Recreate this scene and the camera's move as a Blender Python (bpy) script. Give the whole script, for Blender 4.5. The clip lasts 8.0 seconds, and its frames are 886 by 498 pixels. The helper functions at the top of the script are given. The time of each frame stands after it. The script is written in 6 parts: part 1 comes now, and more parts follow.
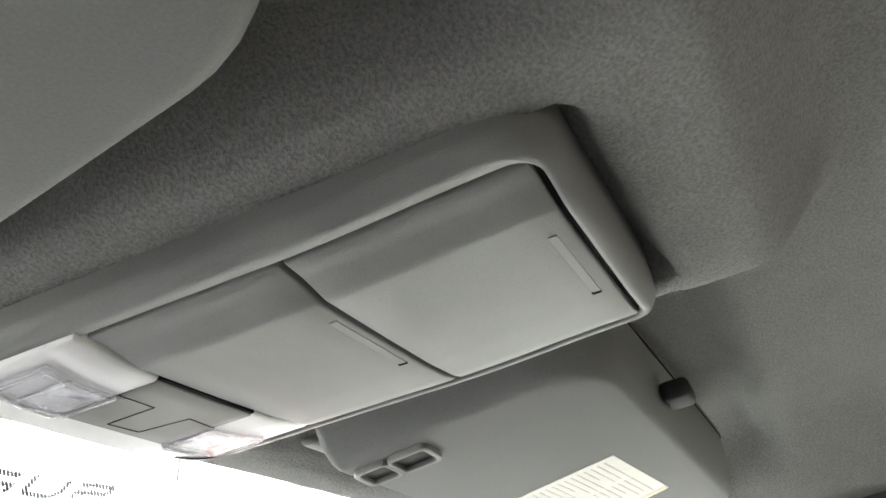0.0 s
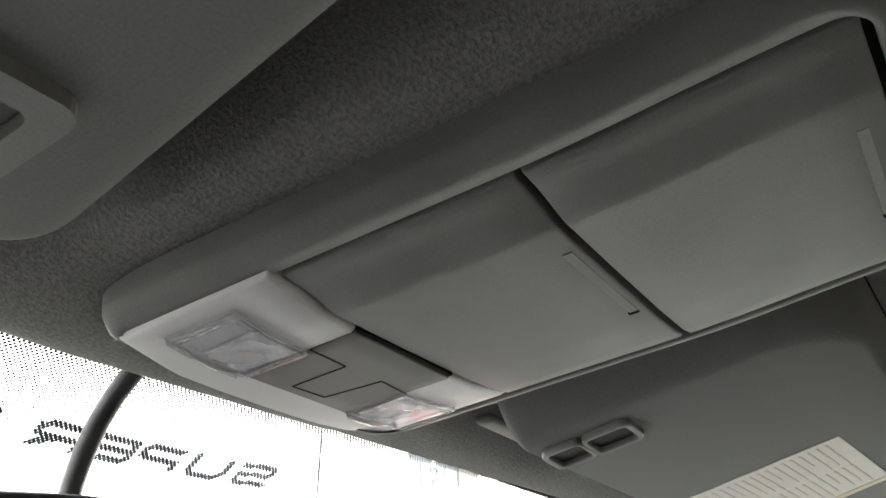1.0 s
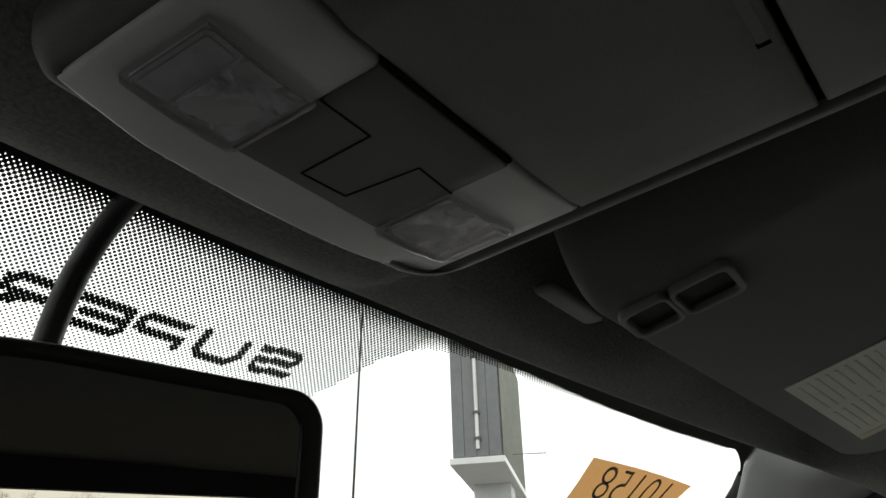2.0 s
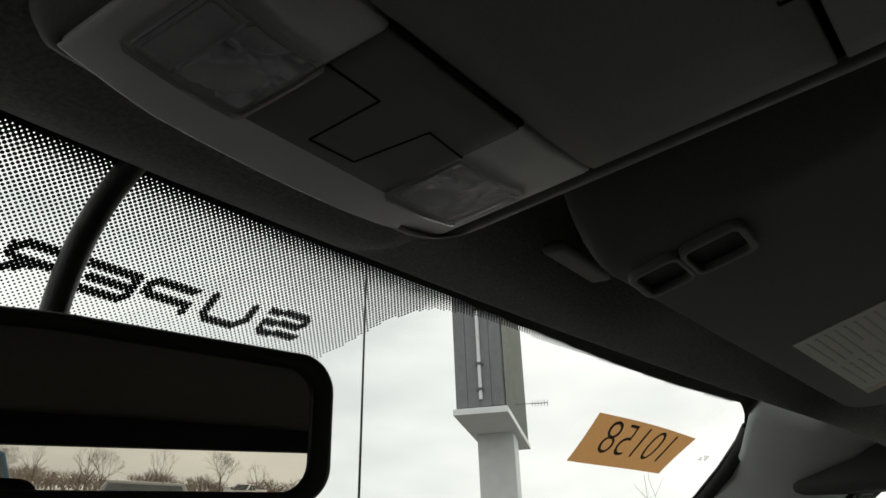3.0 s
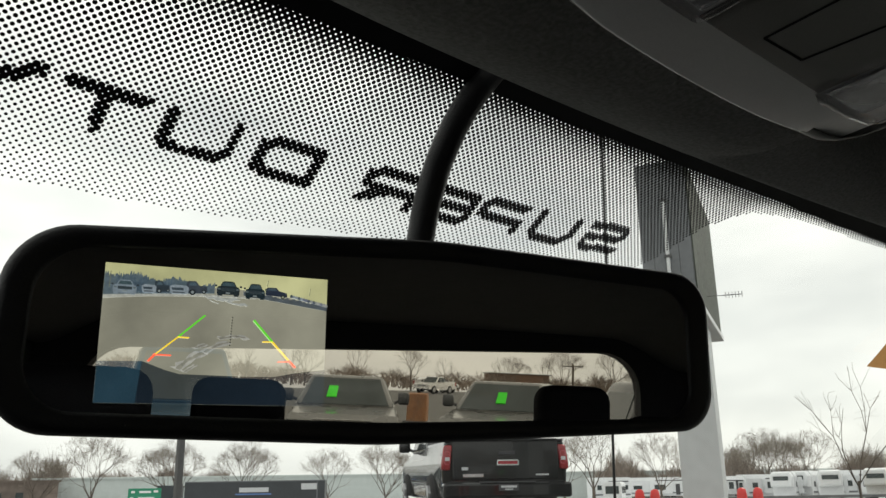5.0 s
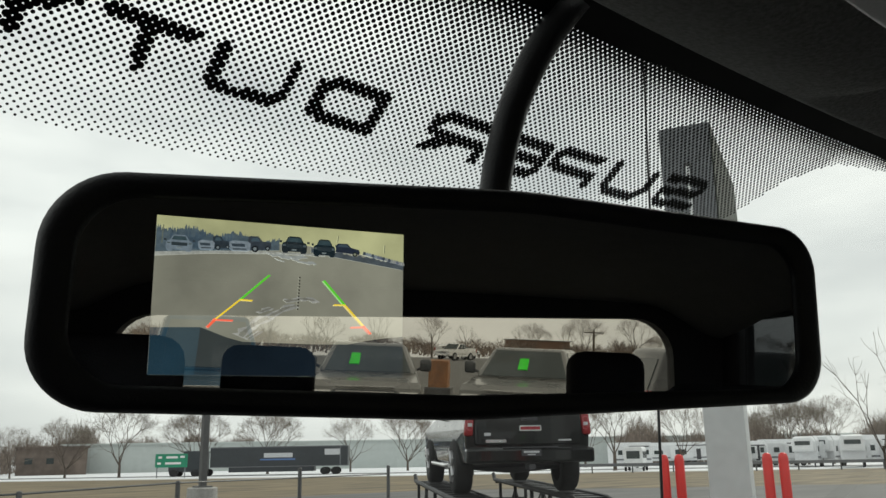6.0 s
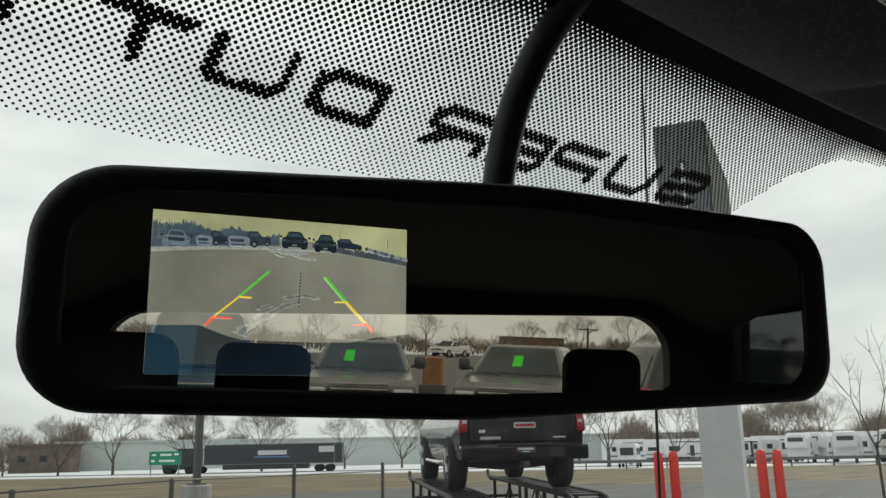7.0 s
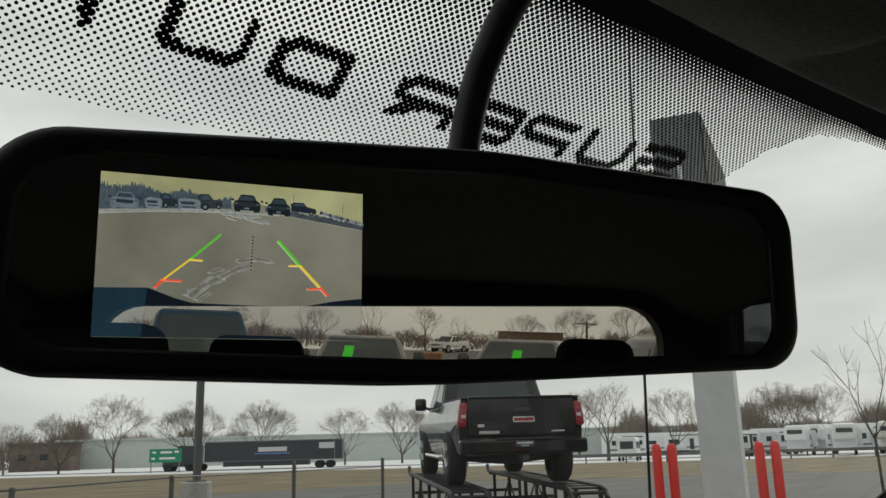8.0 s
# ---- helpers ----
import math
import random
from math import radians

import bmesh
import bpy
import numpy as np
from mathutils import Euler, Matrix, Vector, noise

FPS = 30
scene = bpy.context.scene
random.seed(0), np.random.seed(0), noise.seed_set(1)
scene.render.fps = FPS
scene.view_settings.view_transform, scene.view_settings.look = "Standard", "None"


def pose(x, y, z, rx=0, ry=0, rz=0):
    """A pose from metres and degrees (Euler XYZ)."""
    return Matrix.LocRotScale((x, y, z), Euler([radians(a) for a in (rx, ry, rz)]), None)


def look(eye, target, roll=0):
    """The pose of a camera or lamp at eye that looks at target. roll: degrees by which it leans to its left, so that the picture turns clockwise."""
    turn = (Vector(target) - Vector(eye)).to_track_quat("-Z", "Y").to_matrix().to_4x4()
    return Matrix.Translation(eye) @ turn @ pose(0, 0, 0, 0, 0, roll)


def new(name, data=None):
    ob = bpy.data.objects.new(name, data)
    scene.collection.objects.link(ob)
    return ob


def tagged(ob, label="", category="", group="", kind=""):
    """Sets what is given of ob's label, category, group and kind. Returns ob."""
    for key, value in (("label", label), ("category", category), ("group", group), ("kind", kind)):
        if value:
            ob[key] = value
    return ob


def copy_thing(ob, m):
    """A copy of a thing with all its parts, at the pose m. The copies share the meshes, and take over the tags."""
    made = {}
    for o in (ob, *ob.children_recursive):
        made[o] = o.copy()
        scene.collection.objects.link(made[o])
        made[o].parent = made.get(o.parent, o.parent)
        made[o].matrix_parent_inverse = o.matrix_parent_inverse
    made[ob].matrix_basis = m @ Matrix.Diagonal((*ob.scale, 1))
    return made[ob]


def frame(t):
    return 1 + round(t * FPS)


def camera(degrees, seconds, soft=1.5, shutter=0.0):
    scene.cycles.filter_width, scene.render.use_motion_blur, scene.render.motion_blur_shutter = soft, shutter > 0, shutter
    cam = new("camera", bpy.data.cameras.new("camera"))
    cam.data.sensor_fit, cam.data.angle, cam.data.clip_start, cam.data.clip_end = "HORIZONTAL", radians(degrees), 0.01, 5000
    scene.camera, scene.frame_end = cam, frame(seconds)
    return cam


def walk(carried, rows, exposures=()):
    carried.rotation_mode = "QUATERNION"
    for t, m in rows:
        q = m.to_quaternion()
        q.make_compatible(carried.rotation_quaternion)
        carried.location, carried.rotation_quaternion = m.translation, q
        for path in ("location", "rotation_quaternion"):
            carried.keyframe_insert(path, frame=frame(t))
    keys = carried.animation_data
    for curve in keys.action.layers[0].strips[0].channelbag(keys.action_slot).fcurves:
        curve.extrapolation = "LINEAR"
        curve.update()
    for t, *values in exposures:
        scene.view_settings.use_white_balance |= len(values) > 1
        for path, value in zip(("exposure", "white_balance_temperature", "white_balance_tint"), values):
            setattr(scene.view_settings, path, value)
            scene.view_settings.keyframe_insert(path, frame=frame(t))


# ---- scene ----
cam = camera(56.2, 8.0)
PATH = [
    (0, (-0.3584, -0.4771, 1.7215), (1.2772, 0.2106, 2.6446), -3.90),
    (0.5, (-0.3370, -0.4417, 1.7239), (1.2419, 0.3793, 2.6366), -1.99),
    (1, (-0.3146, -0.3915, 1.7273), (1.2006, 0.5172, 2.6645), -1.61),
    (1.5, (-0.2357, -0.3288, 1.7059), (1.2575, 0.6404, 2.6176), -1.84),
    (2, (-0.2110, -0.3172, 1.6979), (1.2756, 0.6824, 2.5872), -1.91),
    (2.2, (-0.2065, -0.3147, 1.6974), (1.2881, 0.7059, 2.5486), -1.87),
    (3.3, (-0.2191, -0.3118, 1.7062), (1.3003, 0.7389, 2.4727), -2.68),
    (3.5, (-0.2317, -0.3097, 1.7028), (1.2723, 0.7768, 2.4496), -2.65),
    (4, (-0.2523, -0.3154, 1.7062), (1.1510, 0.9263, 2.4056), -1.43),
    (4.5, (-0.2582, -0.2865, 1.7079), (1.0794, 1.0454, 2.3687), -1.10),
    (5, (-0.2537, -0.2312, 1.7251), (1.0543, 1.1729, 2.2885), -0.97),
    (5.2, (-0.2536, -0.2157, 1.7291), (1.0494, 1.2066, 2.2575), -1.12),
    (6.3, (-0.2435, -0.1845, 1.7313), (1.0414, 1.2689, 2.2178), -0.98),
    (6.5, (-0.2432, -0.1827, 1.7320), (1.0495, 1.2645, 2.2162), -1.05),
    (7, (-0.2437, -0.1805, 1.7318), (1.0534, 1.2637, 2.2133), -1.14),
    (7.5, (-0.2325, -0.1841, 1.7278), (1.0673, 1.2583, 2.2075), -1.41),
    (8, (-0.2308, -0.1859, 1.7222), (1.0703, 1.2581, 2.1932), -1.61),
]
walk(cam, [(t, look(eye, target, roll)) for t, eye, target, roll in PATH],
     exposures=[(0.0, 5.35, 6600, 9), (0.5, 4.8, 6600, 9), (1.0, 4.05, 6700, 9), (1.5, 3.0, 6750, 6), (2.0, 1.25, 6800, 5), (2.2, 0.9, 6800, 7), (3.3, 0.65, 6800, 7), (3.5, 0.62, 6800, 7), (4.5, 0.68, 6800, 7), (5.0, 0.6, 6800, 6), (5.2, 0.55, 6800, 6), (6.3, 0.33, 6550, 4), (6.5, 0.32, 6550, 4), (7.5, 0.15, 6600, 4), (8.0, 0.05, 6700, 6)])

# ---- world and light ----
world = bpy.data.worlds.new("overcast")
scene.world = world
world.use_nodes = True
wn, wl = world.node_tree.nodes, world.node_tree.links
wn.clear()
w_out = wn.new("ShaderNodeOutputWorld")
w_bg = wn.new("ShaderNodeBackground")
w_sky = wn.new("ShaderNodeTexSky")
w_sky.sky_type, w_sky.sun_disc = "NISHITA", False
w_sky.sun_elevation, w_sky.sun_rotation = radians(35), radians(80)
w_co = wn.new("ShaderNodeTexCoord")
w_map = wn.new("ShaderNodeMapping")
w_map.inputs["Scale"].default_value = (1.3, 1.3, 4.5)
w_noise = wn.new("ShaderNodeTexNoise")
w_noise.inputs["Scale"].default_value, w_noise.inputs["Detail"].default_value = 1.7, 5.0
w_noise.inputs["Roughness"].default_value = 0.52
w_ramp = wn.new("ShaderNodeValToRGB")
w_ramp.color_ramp.elements[0].position, w_ramp.color_ramp.elements[0].color = 0.32, (0.53, 0.545, 0.555, 1)
w_ramp.color_ramp.elements[1].position, w_ramp.color_ramp.elements[1].color = 0.68, (0.86, 0.86, 0.845, 1)
w_mul = wn.new("ShaderNodeMix")
w_mul.data_type, w_mul.blend_type = "RGBA", "MIX"
w_mul.inputs["Factor"].default_value = 0.96
w_dim = wn.new("ShaderNodeVectorMath")
w_dim.operation = "SCALE"
w_dim.inputs["Scale"].default_value = 0.1
wl.new(w_co.outputs["Generated"], w_map.inputs["Vector"])
wl.new(w_map.outputs["Vector"], w_noise.inputs["Vector"])
wl.new(w_noise.outputs["Fac"], w_ramp.inputs["Fac"])
wl.new(w_sky.outputs["Color"], w_dim.inputs[0])
wl.new(w_dim.outputs["Vector"], w_mul.inputs["A"])
wl.new(w_ramp.outputs["Color"], w_mul.inputs["B"])
wl.new(w_mul.outputs["Result"], w_bg.inputs["Color"])
w_bg.inputs["Strength"].default_value = 1.0
wl.new(w_bg.outputs["Background"], w_out.inputs["Surface"])

sun = new("sun", bpy.data.lights.new("sun", "SUN"))
sun.data.energy, sun.data.angle, sun.data.color = 1.2, radians(25), (1.0, 0.96, 0.9)
sun.matrix_world = look((0, 0, 40), (-30 * math.sin(radians(80)), -30 * math.cos(radians(80)), 40 - 21))


# ---- materials ----
def mat(name, color, rough=0.6, metal=0.0, grain=0.0, scale=200.0, bump=0.0, stain=0.0, stain_scale=6.0, spec=0.5, clear=0.0):
    """A principled material with fine grain, larger stains and relief, in real-world size."""
    m = bpy.data.materials.new(name)
    m.use_nodes = True
    n, l = m.node_tree.nodes, m.node_tree.links
    p = n["Principled BSDF"]
    p.inputs["Base Color"].default_value = (*color, 1)
    p.inputs["Roughness"].default_value, p.inputs["Metallic"].default_value = rough, metal
    p.inputs["Specular IOR Level"].default_value = spec
    p.inputs["Coat Weight"].default_value = clear
    if not (grain or bump or stain):
        return m
    co = n.new("ShaderNodeTexCoord")
    fine = n.new("ShaderNodeTexNoise")
    fine.inputs["Scale"].default_value, fine.inputs["Detail"].default_value = scale, 4
    l.new(co.outputs["Object"], fine.inputs["Vector"])
    wide = n.new("ShaderNodeTexNoise")
    wide.inputs["Scale"].default_value, wide.inputs["Detail"].default_value = stain_scale, 5
    l.new(co.outputs["Object"], wide.inputs["Vector"])
    src = None
    for tex, amount in ((fine, grain), (wide, stain)):
        if not amount:
            continue
        r = n.new("ShaderNodeMapRange")
        r.inputs["From Min"].default_value, r.inputs["From Max"].default_value = 0.3, 0.7
        r.inputs["To Min"].default_value, r.inputs["To Max"].default_value = 1 - amount, 1 + amount
        l.new(tex.outputs["Fac"], r.inputs["Value"])
        v = n.new("ShaderNodeVectorMath")
        v.operation = "SCALE"
        if src is None:
            v.inputs[0].default_value = color
        else:
            l.new(src, v.inputs[0])
        l.new(r.outputs["Result"], v.inputs["Scale"])
        src = v.outputs["Vector"]
    if src is not None:
        l.new(src, p.inputs["Base Color"])
    if stain:
        r = n.new("ShaderNodeMapRange")
        r.inputs["To Min"].default_value, r.inputs["To Max"].default_value = max(0.02, rough - 0.12), min(1, rough + 0.1)
        l.new(wide.outputs["Fac"], r.inputs["Value"])
        l.new(r.outputs["Result"], p.inputs["Roughness"])
    if bump:
        b = n.new("ShaderNodeBump")
        b.inputs["Strength"].default_value, b.inputs["Distance"].default_value = min(1.0, bump), 0.6 / scale
        l.new(fine.outputs["Fac"], b.inputs["Height"])
        l.new(b.outputs["Normal"], p.inputs["Normal"])
    return m


def glass(name, tint, gloss=1.0, rough=0.0, wave=0.0):
    """Clear sheet glass: see-through, with Fresnel reflections on top; wave: the scale of a moulded relief."""
    m = bpy.data.materials.new(name)
    m.use_nodes = True
    n, l = m.node_tree.nodes, m.node_tree.links
    n.clear()
    out, mix = n.new("ShaderNodeOutputMaterial"), n.new("ShaderNodeMixShader")
    tr, gl, fr = n.new("ShaderNodeBsdfTransparent"), n.new("ShaderNodeBsdfGlossy"), n.new("ShaderNodeFresnel")
    tr.inputs["Color"].default_value = (*tint, 1)
    gl.inputs["Roughness"].default_value = rough
    fr.inputs["IOR"].default_value = 1.45
    mul = n.new("ShaderNodeMath")
    mul.operation = "MULTIPLY"
    mul.inputs[1].default_value = gloss
    l.new(fr.outputs["Fac"], mul.inputs[0])
    if wave:
        co, tex, b = n.new("ShaderNodeTexCoord"), n.new("ShaderNodeTexNoise"), n.new("ShaderNodeBump")
        tex.inputs["Scale"].default_value, tex.inputs["Detail"].default_value = wave, 2
        b.inputs["Strength"].default_value, b.inputs["Distance"].default_value = 0.22, 0.003
        l.new(co.outputs["Object"], tex.inputs["Vector"])
        l.new(tex.outputs["Fac"], b.inputs["Height"])
        l.new(b.outputs["Normal"], gl.inputs["Normal"])
        l.new(b.outputs["Normal"], fr.inputs["Normal"])
    l.new(mul.outputs["Value"], mix.inputs["Fac"])
    l.new(tr.outputs["BSDF"], mix.inputs[1])
    l.new(gl.outputs["BSDF"], mix.inputs[2])
    l.new(mix.outputs["Shader"], out.inputs["Surface"])
    return m


def mirror_mat(name, color, glow=None, power=1.0, noise_scale=0.0):
    """A front-silvered mirror; with glow, a lit display behind the half-silvered mirror."""
    m = bpy.data.materials.new(name)
    m.use_nodes = True
    n, l = m.node_tree.nodes, m.node_tree.links
    n.clear()
    out, gl = n.new("ShaderNodeOutputMaterial"), n.new("ShaderNodeBsdfGlossy")
    gl.inputs["Color"].default_value, gl.inputs["Roughness"].default_value = (*color, 1), 0.0
    if glow is None:
        l.new(gl.outputs["BSDF"], out.inputs["Surface"])
        return m
    add, em = n.new("ShaderNodeAddShader"), n.new("ShaderNodeEmission")
    em.inputs["Color"].default_value, em.inputs["Strength"].default_value = (*glow, 1), power
    if noise_scale:
        co, tex, ramp = n.new("ShaderNodeTexCoord"), n.new("ShaderNodeTexNoise"), n.new("ShaderNodeMapRange")
        tex.inputs["Scale"].default_value, tex.inputs["Detail"].default_value = noise_scale, 5
        ramp.inputs["From Min"].default_value, ramp.inputs["From Max"].default_value = 0.3, 0.7
        ramp.inputs["To Min"].default_value, ramp.inputs["To Max"].default_value = 0.75 * power, 1.2 * power
        l.new(co.outputs["Object"], tex.inputs["Vector"])
        l.new(tex.outputs["Fac"], ramp.inputs["Value"])
        l.new(ramp.outputs["Result"], em.inputs["Strength"])
    l.new(gl.outputs["BSDF"], add.inputs[0])
    l.new(em.outputs["Emission"], add.inputs[1])
    l.new(add.outputs["Shader"], out.inputs["Surface"])
    return m


FABRIC = mat("headliner_fabric", (0.235, 0.236, 0.229), 0.95, 0, 0.22, 520, 1.0, 0.05, 22, spec=0.15)
VINYL = mat("visor_vinyl", (0.160, 0.165, 0.158), 0.75, 0, 0.08, 700, 0.35, 0.07, 12, spec=0.3)
PLASTIC = mat("console_plastic", (0.20, 0.203, 0.197), 0.55, 0, 0.07, 1100, 0.35, 0.07, 30, spec=0.4)
PILLAR = mat("pillar_plastic", (0.55, 0.57, 0.57), 0.6, 0, 0.05, 900, 0.3, 0.06, 10, spec=0.4)
SWITCH = mat("switch_plastic", (0.16, 0.16, 0.15), 0.55, 0, 0.05, 1500, 0.2, 0.04, 30)
LAMP_WHITE = mat("lamp_surround_plastic", (0.76, 0.76, 0.765), 0.45, 0, 0.03, 1200, 0.1, 0.05, 30)
REFLECTOR = mat("lamp_reflector", (0.80, 0.80, 0.82), 0.3, 0.05, 0.08, 110, 0.15, 0.1, 60)
DISH = mat("lamp_dish", (0.58, 0.58, 0.60), 0.25, 0.5, 0.1, 140, 0.3, 0.15, 70)
# near-black for dark seams, and for the shade put into gaps between parts
GAP = mat("shadow_gap_rubber", (0.012, 0.012, 0.012), 0.9, 0, 0.1, 400, 0, 0.1, 20, spec=0.1)
GASKET = mat("rubber_gasket", (0.02, 0.02, 0.021), 0.7, 0, 0.15, 300, 0.2, 0.2, 20, spec=0.3)
BLACK = mat("mirror_housing_plastic", (0.018, 0.018, 0.02), 0.42, 0, 0.1, 900, 0.35, 0.15, 25)
FRIT = mat("black_ceramic_frit", (0.006, 0.006, 0.007), 0.6, 0, 0.1, 500, 0, 0.1, 30, spec=0.2)
SEAT = mat("seat_cloth", (0.045, 0.045, 0.05), 0.95, 0, 0.2, 500, 0.6, 0.1, 8, spec=0.15)
TRIM = mat("dark_trim", (0.05, 0.05, 0.055), 0.7, 0, 0.1, 400, 0.3, 0.1, 8)
CARPET = mat("carpet", (0.05, 0.05, 0.05), 1.0, 0, 0.3, 500, 0.5, 0.2, 5, spec=0.1)
LABEL = mat("label_paper", (0.82, 0.80, 0.73), 0.6, 0, 0.04, 800, 0, 0.05, 20)
LABEL_INK = mat("label_ink", (0.75, 0.73, 0.66), 0.7, 0, 0.2, 900, 0, 0.1, 30)
LABEL_AMBER = mat("label_amber", (0.74, 0.66, 0.48), 0.6, 0, 0.05, 800, 0, 0.05, 30)
KRAFT = mat("kraft_paper", (0.36, 0.2, 0.095), 0.85, 0, 0.12, 300, 0.2, 0.1, 12, spec=0.2)
MARKER = mat("marker_ink", (0.17, 0.115, 0.065), 0.7, 0, 0.2, 300, 0, 0.1, 30)
STEEL = mat("black_antenna_steel", (0.02, 0.02, 0.02), 0.4, 0.4, 0.1, 200, 0, 0.1, 10)
SHEET_GLASS = glass("windscreen_glass", (0.93, 0.95, 0.945), 0.10)
SIDE_GLASS = glass("side_glass", (0.92, 0.94, 0.93), 0.5)
PRIVACY = glass("rear_glass", (0.82, 0.785, 0.715), 0.4)
DOOR_PRIVACY = glass("rear_door_glass", (0.33, 0.34, 0.34), 0.4)
LENS = glass("clear_lamp_lens", (0.93, 0.93, 0.94), 0.40, 0.08, 30)
LENS_EDGE = glass("lamp_lens_edge", (0.96, 0.96, 0.97), 0.8, 0.14, 240)
MIRROR = mirror_mat("mirror_silvering", (0.75, 0.765, 0.785))
SIL = (0.60, 0.61, 0.62)


# ---- builders ----
def thing(name, m, label, category, group="", kind=""):
    ob = new(name)
    ob.empty_display_size = 0.05
    ob.matrix_basis = m
    return tagged(ob, label, category, group, kind)


def mesh_ob(name, bm, material, smooth=False):
    me = bpy.data.meshes.new(name)
    bmesh.ops.recalc_face_normals(bm, faces=bm.faces)
    bm.to_mesh(me)
    bm.free()
    for mm in material if isinstance(material, (list, tuple)) else (material,):
        me.materials.append(mm)
    if smooth:
        for f in me.polygons:
            f.use_smooth = True
    return new(name, me)


def part(name, bm, material, parent, label="", smooth=False):
    ob = mesh_ob(name, bm, material, smooth)
    ob.parent = parent
    if label:
        ob["label"] = label
    return ob


def again(ob, m, parent=None):
    """Another object on the same mesh, at the local pose m."""
    o = new(ob.name.split(".")[0], ob.data)
    o.matrix_basis = m
    o.parent = parent or ob.parent
    return o


def box(x0, x1, y0, y1, z0, z1, r=0.0, seg=2, bm=None):
    bm = bm or bmesh.new()
    vs = bmesh.ops.create_cube(bm, size=1)["verts"]
    bmesh.ops.scale(bm, vec=(x1 - x0, y1 - y0, z1 - z0), verts=vs)
    bmesh.ops.translate(bm, vec=((x0 + x1) / 2, (y0 + y1) / 2, (z0 + z1) / 2), verts=vs)
    if r:
        es = list({e for v in vs for e in v.link_edges})
        bmesh.ops.bevel(bm, geom=es, offset=r, segments=seg, affect="EDGES", profile=0.5)
    return bm


def round_rect(x0, x1, y0, y1, r, n=6):
    """The outline of a rounded rectangle; r: one radius or four (right-top, left-top, left-bottom, right-bottom)."""
    rs = r if isinstance(r, (list, tuple)) else (r,) * 4
    pts = []
    for (cx, cy), a0, q in zip(((x1, y1), (x0, y1), (x0, y0), (x1, y0)), (0, 90, 180, 270), rs):
        sx, sy = (-1 if cx == x1 else 1), (-1 if cy == y1 else 1)
        for k in range(n + 1):
            a = radians(a0 + 90 * k / n)
            pts.append((cx + sx * q + q * math.cos(a), cy + sy * q + q * math.sin(a)))
    return pts


def plate(outline, z0, z1, bevel=0.0, seg=3, bm=None):
    """A plate with this outline between z0 and z1; its edges on the z0 side are rounded."""
    bm = bm or bmesh.new()
    lo = [bm.verts.new((x, y, z0)) for x, y in outline]
    hi = [bm.verts.new((x, y, z1)) for x, y in outline]
    f0 = bm.faces.new(lo[::-1])
    bm.faces.new(hi)
    n = len(outline)
    for k in range(n):
        bm.faces.new((lo[k], lo[(k + 1) % n], hi[(k + 1) % n], hi[k]))
    if bevel:
        bmesh.ops.bevel(bm, geom=list(f0.edges), offset=bevel, segments=seg, affect="EDGES", profile=0.6)
    return bm


def ring(outer, inner, z0, z1, bm=None):
    """A frame between two outlines with equally many points."""
    bm = bm or bmesh.new()
    rows = [[bm.verts.new((x, y, z)) for x, y in o] for o, z in ((outer, z0), (inner, z0), (inner, z1), (outer, z1))]
    n = len(outer)
    for a in range(4):
        p, q = rows[a], rows[(a + 1) % 4]
        for k in range(n):
            bm.faces.new((p[k], p[(k + 1) % n], q[(k + 1) % n], q[k]))
    return bm


def tube(points, radii, seg=8, bm=None, caps=True):
    bm = bm or bmesh.new()
    pts = [Vector(p) for p in points]
    rows = []
    for k, p in enumerate(pts):
        d = (pts[min(k + 1, len(pts) - 1)] - pts[max(k - 1, 0)]).normalized()
        side = d.cross(Vector((0, 0, 1)) if abs(d.z) < 0.9 else Vector((0, 1, 0))).normalized()
        up = side.cross(d)
        r = radii if isinstance(radii, (int, float)) else radii[k]
        rows.append([bm.verts.new(p + r * (math.cos(2 * math.pi * j / seg) * side + math.sin(2 * math.pi * j / seg) * up)) for j in range(seg)])
    for a, b in zip(rows, rows[1:]):
        for j in range(seg):
            bm.faces.new((a[j], a[(j + 1) % seg], b[(j + 1) % seg], b[j]))
    if caps:
        bm.faces.new(rows[0][::-1])
        bm.faces.new(rows[-1])
    return bm


def sheet(fn, us, vs, bm=None):
    bm = bm or bmesh.new()
    rows = [[bm.verts.new(fn(u, v)) for u in us] for v in vs]
    for a, b in zip(rows, rows[1:]):
        for k in range(len(us) - 1):
            bm.faces.new((a[k], a[k + 1], b[k + 1], b[k]))
    return bm


def span(a, b, n):
    return [a + (b - a) * k / (n - 1) for k in range(n)]


def smooth(a, b, x):
    t = min(1.0, max(0.0, (x - a) / (b - a)))
    return t * t * (3 - 2 * t)


def thick(ob, t, offset=1.0):
    mod = ob.modifiers.new("thickness", "SOLIDIFY")
    mod.thickness, mod.offset = t, offset
    return ob


# ---- cab shell ----
# the truck stands slightly nose-up on the lot: the cab is built level and then set at this pose
CAB = Matrix.Translation((0.00381, 0.07085, 0.00682)) @ pose(0, 0, 0, 2.162, 0.005, -0.657)
SLOPE = 1.28


def on_glass(x, s, off=0.0):
    """A place on the inside of the windscreen: x across, s metres down from its upper edge, off metres towards the cab."""
    z = 1.895 - s * 0.6157
    return Vector((x, 0.061 + SLOPE * (1.865 - z) - 0.153 * x * x - off * 0.616, z - off * 0.788))


def console_z(y):
    return 1.864 - 0.16 * (y + 0.109)


